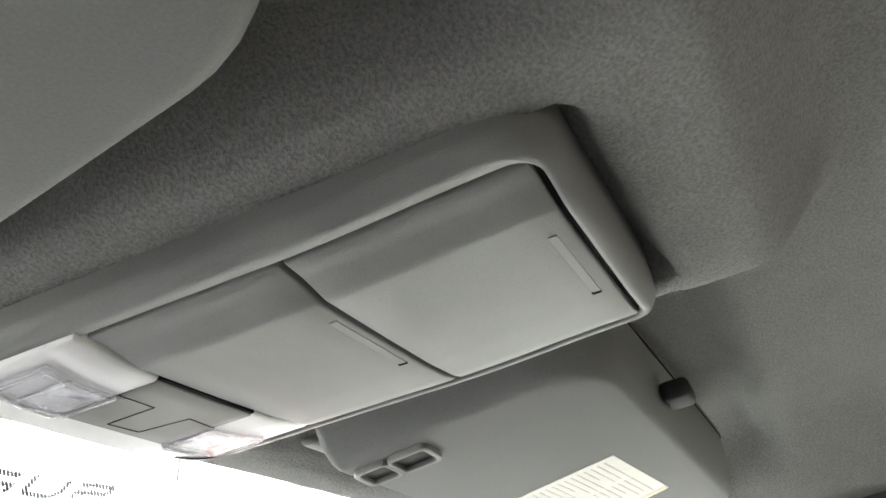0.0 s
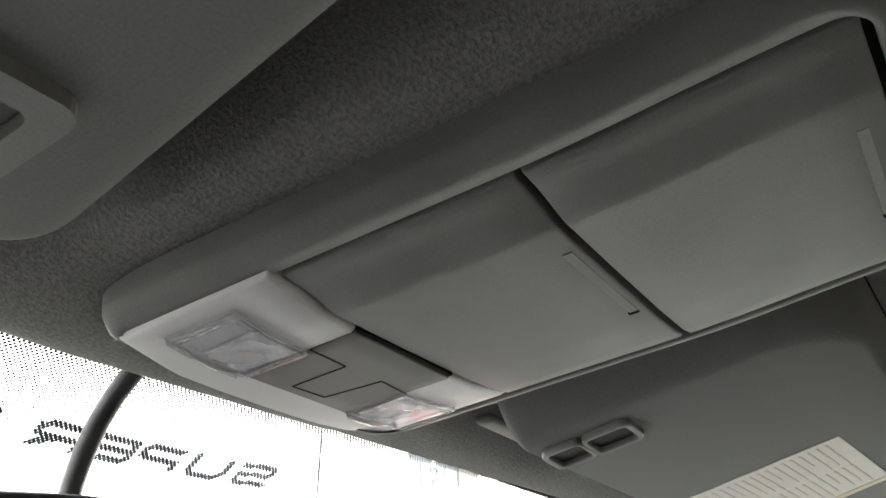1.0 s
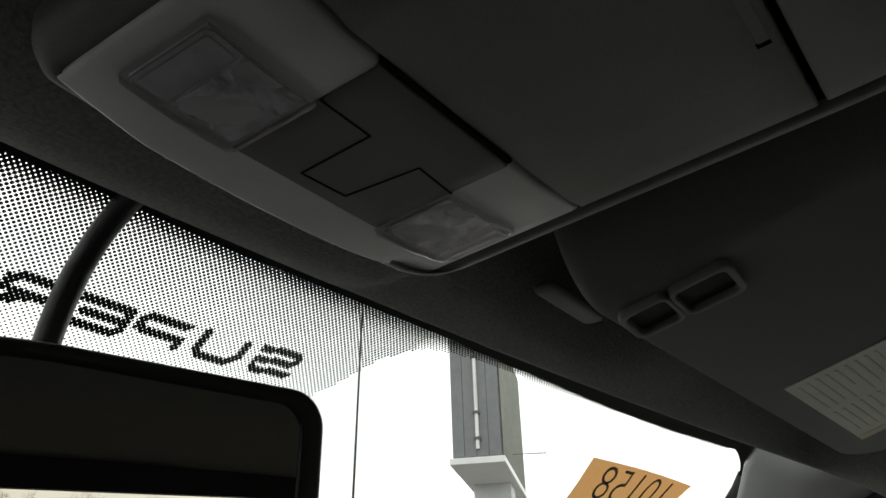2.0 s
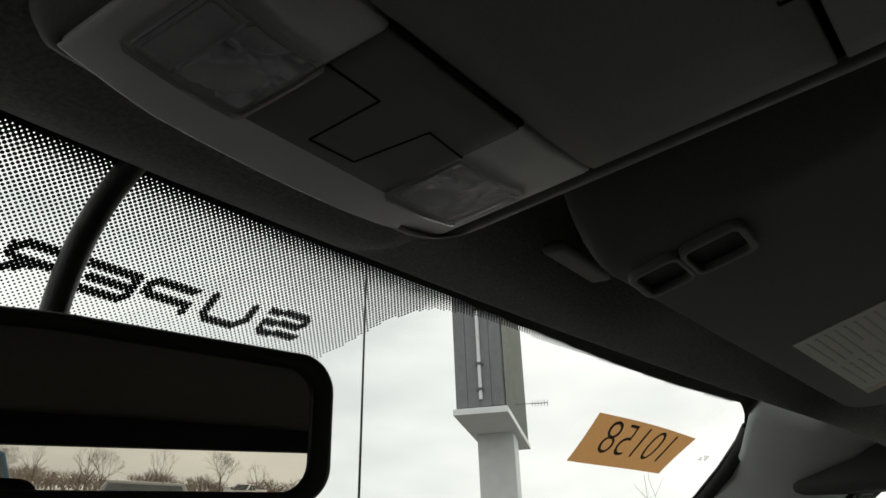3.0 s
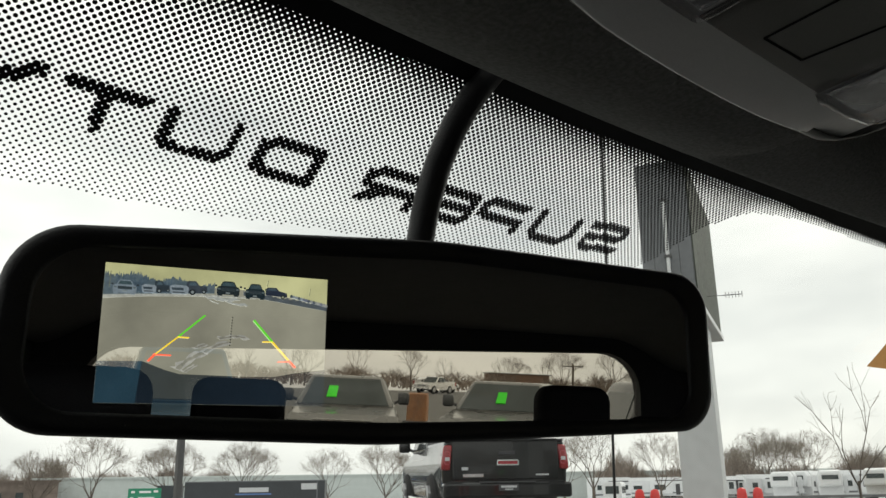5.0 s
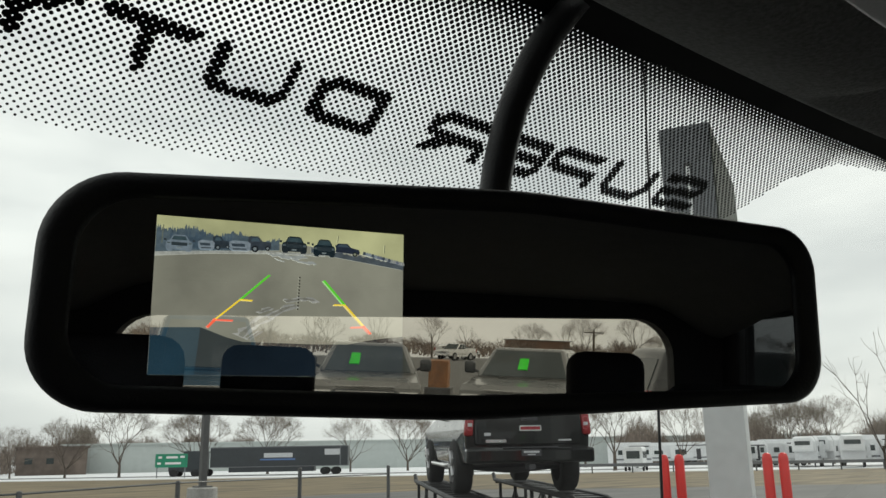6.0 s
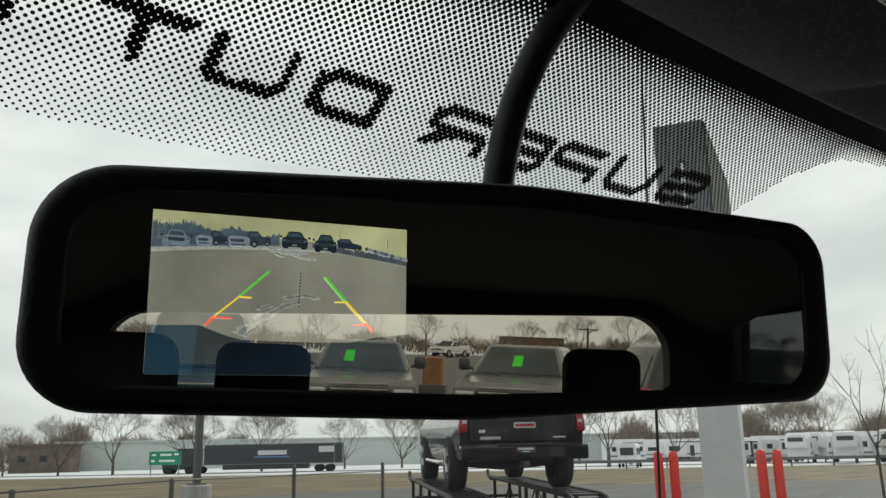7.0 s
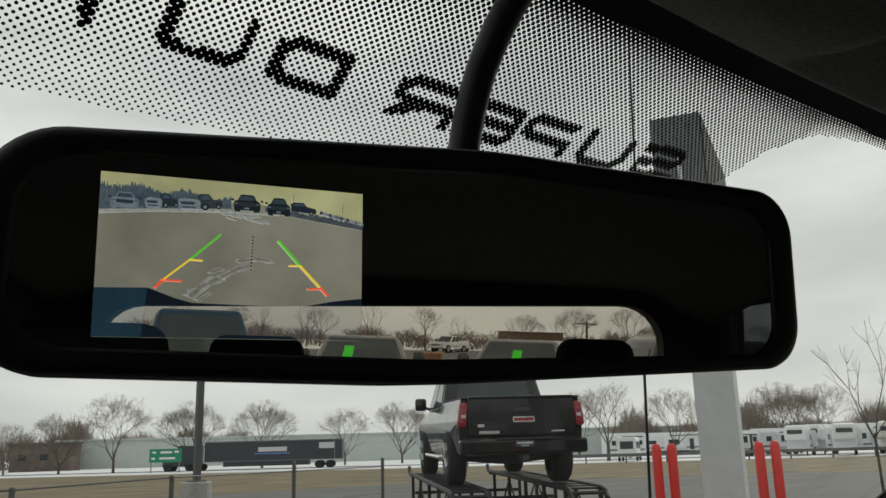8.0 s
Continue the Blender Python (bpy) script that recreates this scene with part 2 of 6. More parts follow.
def roof_z(x, y):
    ax = abs(x)
    z = 1.9025 + 0.080 * smooth(-0.05, -0.50, y) + 0.025 * smooth(-0.42, -0.60, y) - 0.05 * smooth(-1.45, -1.85, y)
    z -= 0.010 * (x / 0.7) ** 2 + 0.115 * smooth(0.60, 0.82, ax) ** 1.3 * smooth(0.02, -0.15, y + 0.153 * x * x) * (1 - 0.35 * smooth(-0.18, -0.36, y))
    z += 0.030 * smooth(0.128, 0.15, ax) * (1 - smooth(0.67, 0.73, ax)) * smooth(-0.45, -0.405, y) * (1 - smooth(-0.150, -0.120, y))
    if x > 0:
        z += 0.085 * smooth(0.112, 0.160, x) * (1 - smooth(0.27, 0.385, x)) * smooth(-0.30, -0.22, y) * (1 - smooth(-0.130, -0.072, y))
    else:
        z += 0.085 * smooth(0.140, 0.162, ax) * (1 - smooth(0.27, 0.36, ax)) * smooth(-0.26, -0.22, y) * (1 - smooth(-0.120, -0.095, y))
    xc = x + 0.017 * smooth(-0.41, -0.11, y)
    k = smooth(-0.46, -0.38, y) if x > 0 else 0.0
    w = (1 - smooth(0.130 - 0.020 * k, 0.165 - 0.026 * k, abs(xc))) * smooth(-0.530, -0.475, y) * (1 - smooth(-0.1, -0.012, y))
    inner = (1 - smooth(0.086, 0.097, abs(xc))) * smooth(-0.428, -0.415, y) * (1 - smooth(-0.122, -0.109, y))
    return z - w * max(0.0, z - console_z(y) - 0.0150 - 0.006 * smooth(0.105, 0.15, abs(xc))) + 0.03 * inner


def front_y(x):
    """Where the headliner ends, a few centimetres behind the glass."""
    return -0.0298 + 0.0368 * max(x, -0.1) - 0.2735 * x * x


def front_z(x):
    return 1.8788 + 0.0451 * max(x, -0.1) - 0.1032 * x * x * (1.0 if x > 0 else 0.6)


def headliner_point(x, v):
    """v: metres behind the front rim, which curls up towards the glass."""
    y = front_y(x) - v
    drop = front_z(x) - roof_z(x, front_y(x))
    z = roof_z(x, y) + drop * (1 - smooth(0.0, 0.10, v)) * (1 - 0.75 * smooth(0.5, 0.8, abs(x)) * smooth(0.0, 0.05, v))
    curl = max(0.0, 0.004 - v) / 0.004
    return (x, y, z + 0.0012 * curl ** 2 + 0.010 * max(0.0, curl - 1) )


ys = [-0.008, -0.006, -0.004, -0.002, 0.0, 0.0015, 0.003, 0.005, 0.009, 0.015, 0.024, 0.034, 0.045, 0.06, 0.075, 0.09] + span(0.105, 0.60, 56) + span(0.63, 1.88, 28)
headliner = mesh_ob("headliner", sheet(headliner_point, span(-0.83, 0.83, 166), ys), FABRIC, True)
thick(headliner, 0.012, 1.0)
tagged(headliner, "grey woven fabric headliner bulging round the overhead console", "ceiling", kind="structure")

windscreen = thing("windscreen", pose(0, 0, 1.45), "curved windscreen with a black dotted band along its top", "windscreen", kind="structure")
W = Matrix.Translation((0, 0, -1.45))


def shifted(bm, m=W):
    bmesh.ops.transform(bm, matrix=m, verts=bm.verts)
    return bm


half = lambda s: 0.741 + 0.064 * smooth(-0.02, 0.10, s) + 0.075 * smooth(0.15, 0.65, s)
pane = part("pane", shifted(sheet(lambda u, s: on_glass(u * (half(s) + 0.03), s, -0.001), span(-1, 1, 41), span(-0.12, 0.72, 32))), SHEET_GLASS, windscreen, smooth=True)
pane.visible_shadow = False


def band_start(x):
    """How far down the solid border reaches at x; the dots begin below it."""
    knots = ((-0.9, -0.002), (-0.3, -0.004), (-0.16, -0.0075), (-0.1, -0.0092), (-0.04, -0.0107), (0.05, -0.0120), (0.15, -0.0126), (0.26, -0.0130), (0.31, -0.0112), (0.39, -0.0085), (0.48, -0.0038), (0.58, -0.0005), (0.9, 0.004))
    for (xa, sa), (xb, sb) in zip(knots, knots[1:]):
        if x <= xb:
            return sa + (sb - sa) * (x - xa) / (xb - xa)
    return 0.004


part("frit_border", shifted(sheet(lambda x, v: on_glass(x, -0.12 + (0.1206 + band_start(x)) * v, 0.0015), span(-0.82, 0.82, 165), (0, 0.5, 1))), FRIT, windscreen, "solid black printed border", True)
# black printed edge along the two pillars, with a rounded upper corner
EDGE = ((-0.03, 0.56), (-0.0195, 0.616), (-0.0123, 0.676), (-0.0070, 0.697), (-0.0009, 0.715), (0.0070, 0.734), (0.0154, 0.749), (0.0255, 0.762), (0.0367, 0.771), (0.0574, 0.783), (0.10, 0.798), (0.15, 0.808), (0.26, 0.8145), (0.40, 0.836), (0.72, 0.876))


def glass_edge(s):
    for (sa, xa), (sb, xb) in zip(EDGE, EDGE[1:]):
        if s <= sb:
            return xa + (xb - xa) * (s - sa) / (sb - sa)
    return EDGE[-1][1]


for sx in (-1, 1):
    def side_edge(u, s, sx=sx):
        inner = glass_edge(s)
        return on_glass(sx * (inner + (half(s) + 0.03 - inner) * u), s, 0.0015)
    part("frit_border", shifted(sheet(side_edge, (0, 0.5, 1), span(-0.029, 0.10, 50) + span(0.11, 0.70, 30))), FRIT, windscreen, "solid black printed border", True)

# the dots: a close lattice, large and touching at the top, small at the lower rim; bigger dots draw block letters
STROKES = {
    "S": [(1, 1), (0.1, 1), (0, 0.85), (0, 0.6), (0.1, 0.5), (0.9, 0.5), (1, 0.4), (1, 0.12), (0.9, 0), (0, 0)],
    "U": [(0, 1), (0, 0.2), (0.16, 0), (0.84, 0), (1, 0.2), (1, 1)],
    "P": [(0, 0), (0, 0.42), None, (0, 1), (0.85, 1), (1, 0.88), (1, 0.55), (0.85, 0.42), (0, 0.42)],
    "E": [(1, 1), (0.1, 1), (0, 0.9), (0, 0.1), (0.1, 0), (1, 0), None, (0, 0.5), (0.85, 0.5)],
    "R": [(0, 0), (0, 0.42), None, (0, 1), (0.85, 1), (1, 0.88), (1, 0.55), (0.85, 0.42), (0, 0.42), None, (0.5, 0.42), (1, 0)],
    "D": [(0, 0), (0, 1), (0.82, 1), (1, 0.8), (1, 0.2), (0.82, 0), (0, 0)],
    "T": [(0, 1), (1, 1), None, (0.5, 1), (0.5, 0)],
    "Y": [(0, 1), (0.5, 0.5), (1, 1), None, (0.5, 0.5), (0.5, 0)],
}
LETTERS = [("S", 0.1440), ("U", 0.1020), ("P", 0.0600), ("E", 0.0235), ("R", -0.0148), ("D", -0.0735), ("U", -0.1160), ("T", -0.1560), ("Y", -0.1960)]
LETTER_H, LETTER_W, STROKE = 0.0168, 0.0290, 0.00240


def rise(x):
    """The row of letters runs up towards the passenger side."""
    return 0.0462 - 0.018 * x - 0.174 * max(x, 0.0) ** 2


segments = []
for letter, cx in LETTERS:
    last = None
    for p in STROKES[letter]:
        if p is None:
            last = None
            continue
        q = (cx + (0.5 - p[0]) * LETTER_W, (1 - p[1]) * LETTER_H)
        if last:
            segments.append((last, q))
        last = q


def in_letter(x, s):
    s -= rise(x)
    if not -STROKE < s < LETTER_H + STROKE:
        return False
    for (ax, ay), (bx, by) in segments:
        if min(ax, bx) - STROKE < x < max(ax, bx) + STROKE:
            dx, dy = bx - ax, by - ay
            k = max(0, min(1, ((x - ax) * dx + (s - ay) * dy) / (dx * dx + dy * dy)))
            if math.hypot(x - ax - k * dx, s - ay - k * dy) < STROKE:
                return True
    return False


def band_end(x):
    """How far down the dotted band reaches at x."""
    if x < -0.235:
        x = -0.048 - x
    knots = ((-0.3, 0.0985), (-0.18, 0.0978), (-0.14, 0.0965), (-0.09, 0.0928), (-0.046, 0.0877), (0.05, 0.0805), (0.15, 0.0720), (0.187, 0.0675), (0.1945, 0.0590), (0.2035, 0.0455), (0.2165, 0.0235), (0.2313, 0.0105), (0.248, 0.0015), (0.28, -0.0030), (0.32, -0.0042), (0.40, -0.0025), (0.515, -0.0008), (0.60, 0.0025), (0.9, 0.007))
    for (xa, sa), (xb, sb) in zip(knots, knots[1:]):
        if x <= xb:
            return sa + (sb - sa) * (x - xa) / (xb - xa)
    return 0.007


def dot_size(d, wide):
    """The radius of a dot, in pitches, d metres below the border of a band that is so wide."""
    if wide < 0.02:
        return 0.44 - 0.20 * d / wide
    knots = ((0.0, 0.455), (0.003, 0.42), (0.007, 0.375), (0.012, 0.34), (0.02, 0.305), (0.04, 0.265), (0.065, 0.235), (0.085, 0.19), (0.12, 0.145))
    for (da, ra), (db, rb) in zip(knots, knots[1:]):
        if d <= db:
            return ra + (rb - ra) * (d - da) / (db - da)
    return 0.14


def dots(name, keep, label):
    """Dots on a square lattice that stands on its corner: touching at the top, fine at the lower rim."""
    verts, faces = [], []
    pitch = 0.0033
    ring8 = [(math.cos(math.pi * (k + 0.5) / 4), math.sin(math.pi * (k + 0.5) / 4)) for k in range(8)]
    for j in range(-9, 62):
        s = j * pitch / 2
        for i in range(-215, 216):
            x = (i + 0.5 * (j % 2)) * pitch
            start, end = band_start(x), band_end(x)
            if s > end or s < start - 0.0004:
                continue
            letter = in_letter(x, s)
            if letter != keep:
                continue
            r = pitch * (0.465 if letter else dot_size(max(0.0, s - start), end - start))
            k0 = len(verts)
            verts.extend(tuple(on_glass(x + r * c, s + r * d, 0.0006) + Vector((0, 0, -1.45))) for c, d in ring8)
            faces.append(tuple(range(k0, k0 + 8)))
    me = bpy.data.meshes.new(name)
    me.from_pydata(verts, [], faces)
    me.materials.append(FRIT)
    ob = new(name, me)
    ob.parent = windscreen
    return tagged(ob, label, kind="stuff")


dots("frit_dots", False, "fine black printed dots fading downwards")
dots("letter_dots", True, "larger black dots forming block letters")

# A pillars: padded trim from the roof's corner down beside the glass
for sx, nm in ((1, "pillar_right"), (-1, "pillar_left")):
    def pillar(u, v, sx=sx):
        s = -0.03 + 0.80 * v
        g = on_glass(half(s) - 0.002 + 0.020 * smooth(0.0, 0.12, s), s, 0.004)
        ring_pts = ((0.0, 0.0, 0.0), (0.010, -0.018, -0.010), (0.030, -0.052, -0.022), (0.052, -0.10, -0.018), (0.070, -0.16, 0.01), (0.09, -0.19, 0.03))
        a = u * (len(ring_pts) - 1)
        k = min(int(a), len(ring_pts) - 2)
        f = a - k
        o = [ring_pts[k][c] + f * (ring_pts[k + 1][c] - ring_pts[k][c]) for c in range(3)]
        return (sx * (g.x + o[0]), g.y + o[1], g.z + o[2])
    ob = mesh_ob(nm, sheet(pillar, span(0, 1, 16), span(0, 1, 20)), PILLAR, True)
    thick(ob, 0.012, 1.0 if sx < 0 else -1.0)
    tagged(ob, "light grey moulded pillar trim beside the windscreen", "pillar", kind="structure")
    seam = mesh_ob("pillar_seam", tube([Vector(pillar(0.16, v)) + Vector((-sx * 0.0005, 0, -0.0008)) for v in span(0.06, 0.9, 24)], 0.0011, 5), GAP)
    tagged(seam, "thin dark seam along the pillar trim", "trim", kind="structure")
    seal = mesh_ob("door_seal", tube([Vector(pillar(0.80, v)) + Vector((-sx * 0.004, -0.004, -0.008)) for v in span(0.04, 0.95, 24)], 0.014, 8), GASKET, True)
    tagged(seal, "thick black rubber door seal behind the pillar", "trim", kind="structure")
    gask = mesh_ob("glass_gasket", tube([on_glass(sx * (glass_edge(s) + 0.010), s, 0.005) for s in span(0.03, 0.70, 30)], 0.010, 8), GASKET, True)
    tagged(gask, "black rubber gasket between glass and pillar", "trim", kind="structure")

def side_pane(profile, x):
    bm = bmesh.new()
    a, b = [bm.verts.new((x, y, z)) for y, z in profile], [bm.verts.new((x + 0.004, y, z)) for y, z in profile]
    bm.faces.new(a)
    bm.faces.new(b[::-1])
    for k in range(len(profile)):
        bm.faces.new((a[k], b[k], b[(k + 1) % len(profile)], a[(k + 1) % len(profile)]))
    return bm


# side walls with front and rear door windows, the left's filled to block light
for sx, nm in ((1, "wall_right"), (-1, "wall_left")):
    bm = bmesh.new()
    x0, x1 = (0.828, 0.88) if sx > 0 else (-0.88, -0.828)
    # right front sill, out of view, cut low to let in ground light
    cuts = [(-1.86, -0.60, 0.55, 1.36), (-0.60, 0.60, 0.55, 1.36 if sx < 0 else 1.12), (-0.66, -0.56, 1.36, 1.87), (-1.86, -1.72, 1.36, 1.96), (-1.72, -0.62, 1.912, 1.97), (-0.62, -0.20, 1.862, 1.96), (-0.20, -0.07, 1.802, 1.92)]
    # the unseen left side is closed to keep out light
    for y0, y1, z0, z1 in cuts + ([(-0.56, 0.20, 1.36, 1.87), (-1.72, -0.66, 1.36, 1.92)] if sx < 0 else []):
        box(x0, x1, y0, y1, z0, z1, 0.008, 2, bm)
    tagged(mesh_ob(nm, bm, TRIM), "grey trimmed cab side; two door windows on the right, unseen left closed to block light", "wall", kind="structure")
    rail = mesh_ob("window_gasket", box(sx * 0.822 - 0.008, sx * 0.822 + 0.008, -0.62, -0.20, 1.850, 1.872, 0.004), GASKET)
    tagged(rail, "black rubber seal along the top of the door windows", "trim", kind="structure")
    for y0, y1 in ((-0.56, -0.09), (-1.73, -0.66)) if sx > 0 else ():
        slant = 0.42 if y1 > -0.1 else 0.0
        w = mesh_ob("door_window", side_pane([(y0 - 0.01, 1.11 if slant else 1.35), (y1 + slant, 1.11 if slant else 1.35), (y1 + 0.01, 1.812), (y1 - 0.11, 1.872 if slant else 1.92), (y0 - 0.01, 1.872 if slant else 1.92)], sx * 0.852), SIDE_GLASS if y1 > -0.1 else DOOR_PRIVACY)
        w.visible_shadow = y1 < -0.1
        tagged(w, "tinted side window glass in the cab door", "window", kind="structure")

# rear wall with its wide, round-cornered window
bm = ring(round_rect(-0.84, 0.84, 1.0, 1.985, 0.03), round_rect(-0.715, 0.695, 1.30, 1.894, (0.10, 0.10, 0.05, 0.05)), 0, 0.05)
bmesh.ops.rotate(bm, cent=(0, 1.894, 0), matrix=Matrix.Rotation(radians(1.9), 3, "Z"), verts=bm.verts)
bmesh.ops.transform(bm, matrix=Matrix.Translation((0, -1.80, 0)) @ Matrix.Rotation(radians(90), 4, "X"), verts=bm.verts)
tagged(mesh_ob("wall_rear", bm, TRIM), "dark trimmed rear cab wall round the rear window", "wall", kind="structure")
w = mesh_ob("rear_window", box(-0.76, 0.74, -1.83, -1.826, 1.25, 1.95), PRIVACY)
tagged(w, "wide tinted rear window of the cab", "window", kind="structure")
tagged(mesh_ob("wall_rear_lower", box(-0.84, 0.84, -1.85, -1.80, 0.5, 1.0), TRIM), "dark lower rear cab wall", "wall", kind="structure")
tagged(mesh_ob("floor", box(-0.86, 0.86, -1.85, 0.62, 0.48, 0.54), CARPET), "dark carpeted cab floor", "floor", kind="structure")
# bulkhead and dashboard, out of view, stand high to block light off the ground
tagged(mesh_ob("wall_front", box(-0.86, 0.86, 0.56, 0.62, 0.5, 1.46), TRIM), "unseen dark bulkhead under the windscreen, raised to block ground light", "wall", kind="structure")
dash = mesh_ob("dashboard", box(-0.80, 0.80, 0.05, 0.58, 0.95, 1.43, 0.05, 4), TRIM, True)
tagged(dash, "unseen dark moulded dashboard under the windscreen, raised to block ground light", "dashboard", kind="structure")


def seat(name, x, y, w, top, head_top, label, head_w=0.25):
    t = thing(name, pose(x, y, 0.54), label, "seat", "cab seats")
    part("seat_cushion", box(-w / 2, w / 2, -0.08, 0.44, 0.18, 0.38, 0.05, 3), SEAT, t, smooth=True)
    part("seat_base", box(-w / 2 + 0.03, w / 2 - 0.03, -0.05, 0.38, 0.0, 0.18, 0.01), TRIM, t)
    bm = box(-w / 2, w / 2, -0.07, 0.06, 0.30, top - 0.54, 0.05, 3)
    bmesh.ops.transform(bm, matrix=Matrix.Rotation(radians(10), 4, "X"), verts=bm.verts)
    part("backrest", bm, SEAT, t, smooth=True)
    by = -0.15
    bm = box(-head_w / 2, head_w / 2, by - 0.05, by + 0.05, head_top - 0.54 - 0.19, head_top - 0.54, 0.035, 4)
    head = part("headrest", bm, SEAT, t, smooth=True)
    for px in (-0.06, 0.06):
        part("headrest_post", tube([(px, by, top - 0.60), (px, by, head_top - 0.66)], 0.006, 6), STEEL, head)
    return t


seat("front_seat", 0.42, -0.62, 0.52, 1.52, 1.752, "dark cloth front passenger seat with a headrest")
seat("front_seat", -0.46, -0.78, 0.52, 1.50, 1.792, "dark cloth driver seat with a headrest", 0.22)
seat("passenger_bench_seat", 0.45, -1.42, 0.54, 1.57, 1.815, "dark cloth rear seat with a headrest", 0.17)
seat("passenger_bench_seat", -0.30, -1.42, 0.54, 1.57, 1.800, "dark cloth rear seat with a headrest", 0.20)

# ---- overhead console ----
C = pose(-0.017, -0.109, 1.864, -math.degrees(math.atan(0.16)), 0, 3.3)
console = thing("overhead_console", C, "grey plastic overhead console with two closed bin doors and map lamps", "console")


def along(knots, x):
    """A height from knots (place, height), straight between them."""
    for (xa, za), (xb, zb) in zip(knots, knots[1:]):
        if x <= xb:
            return za + (zb - za) * (x - xa) / (xb - xa)
    return knots[-1][1]


def prof(x, y=0.0):
    """The crowned face of the console across its width: a slanted strip on the driver's side, a rounded rim on the other; flatter at the rear."""
    knots = ((-0.126, 0.012), (-0.106, 0.0030), (-0.094, -0.0030), (-0.074, -0.0052), (-0.056, -0.0098), (0.0, -0.0100), (0.05, -0.0095), (0.080, -0.0078), (0.094, -0.0050), (0.105, -0.0030), (0.130, 0.0085))
    return along(knots, x) + 0.0045 * smooth(-0.19, -0.305, y)


def lamp_z(x):
    """The face of the lamp panel."""
    return along(((-0.12, -0.0010), (-0.093, -0.0043), (-0.06, -0.0095), (0.035, -0.0100), (0.06, -0.0090), (0.094, -0.0036), (0.12, 0.002)), x)


def panel(x0, x1, y0, y1, drop=0.0, depth=0.010, edge=0.0025, nx=28, bow=0.0, flat=False):
    """A draped panel of the console, its lower rim rounded, reaching up into the housing."""
    bm = bmesh.new()
    xs = sorted(set(span(x0 + edge, x1 - edge, nx) + [c for c in (-0.074, -0.056, 0.05, 0.080) if x0 + edge < c < x1 - edge]))
    xs = [x0, x0 + edge * 0.3] + xs + [x1 - edge * 0.3, x1]
    yy = [y0, y0 + edge * 0.3] + span(y0 + edge, y1 - edge, 6) + [y1 - edge * 0.3, y1]
    n, m = len(xs), len(yy)

    def co(i, j):
        lift = 0.0
        for k, c in ((i, n), (j, m)):
            lift = max(lift, {0: edge, c - 1: edge, 1: edge * 0.45, c - 2: edge * 0.45}.get(k, 0.0))
        mid = (xs[i] - (x0 + x1) / 2) / ((x1 - x0) / 2)
        return (xs[i], yy[j] + (bow * (1 - mid * mid) if j > m / 2 else 0), (lamp_z(xs[i]) if flat else prof(xs[i], yy[j])) - drop + lift)

    grid = [[bm.verts.new(co(i, j)) for i in range(n)] for j in range(m)]
    for j in range(m - 1):
        for i in range(n - 1):
            bm.faces.new((grid[j][i], grid[j][i + 1], grid[j + 1][i + 1], grid[j + 1][i]))
    rim = [grid[0][i] for i in range(n)] + [grid[j][n - 1] for j in range(1, m)] + [grid[m - 1][i] for i in range(n - 2, -1, -1)] + [grid[j][0] for j in range(m - 2, 0, -1)]
    up = [bm.verts.new((v.co.x, v.co.y, v.co.z + depth)) for v in rim]
    for k in range(len(rim)):
        bm.faces.new((rim[k], rim[(k + 1) % len(rim)], up[(k + 1) % len(rim)], up[k]))
    return bm


def long_rect(x0, x1, y0, y1, rs, n=6, m=24):
    """A rounded rectangle with extra points along its straight sides."""
    base = round_rect(x0, x1, y0, y1, rs, n)
    out = []
    for k, p in enumerate(base):
        q = base[(k + 1) % len(base)]
        out.append(p)
        if k % (n + 1) == n:
            out += [(p[0] + (q[0] - p[0]) * i / m, p[1] + (q[1] - p[1]) * i / m) for i in range(1, m)]
    return out


def loops(outlines, bm=None, flat=False):
    """Bridges a chain of (outline, lift) rings draped on the console's profile."""
    bm = bm or bmesh.new()
    rows = [[bm.verts.new((x, y, (lamp_z(x) if flat else prof(x, y)) + z + 0.008 * smooth(-0.3095, -0.322, y))) for x, y in o] for o, z in outlines]
    for a, b in zip(rows, rows[1:]):
        for k in range(len(a)):
            bm.faces.new((a[k], a[(k + 1) % len(a)], b[(k + 1) % len(a)], b[k]))
    return bm


def bez(d):
    return long_rect(-0.1055 + d, 0.1085 - d, -0.3190 + d, -0.0020 - d, (max(0.004, 0.022 - d), max(0.004, 0.014 - d), max(0.004, 0.030 - d), max(0.004, 0.024 - d)), 8)


HOLE = long_rect(-0.0905, 0.0965, -0.3085, -0.0065, (0.006, 0.006, 0.012, 0.012), 8)
part("bezel", loops([(bez(-0.001), 0.03), (bez(0.0), 0.004), (bez(0.0015), 0.0005), (bez(0.004), -0.0010), (bez(0.008), -0.0012), (HOLE, 0.0), (HOLE, 0.012)]), PLASTIC, console, "grey plastic bezel round the doors", True)
# backing and strip round the doors: shade of the gap put into near-black colour
part("backing", loops([(bez(0.004), 0.012), (HOLE, 0.0125), (long_rect(-0.03, 0.02, -0.2, -0.1, 0.01, 8), 0.022)]), GAP, console, "near-black housing back for the shade behind the doors")
part("door_gasket", loops([(HOLE, 0.0035), (long_rect(-0.0870, 0.0925, -0.3030, -0.0080, (0.005, 0.005, 0.011, 0.011), 8), 0.0037)]), GAP, console, "near-black strip for the shade in the gap round the doors")
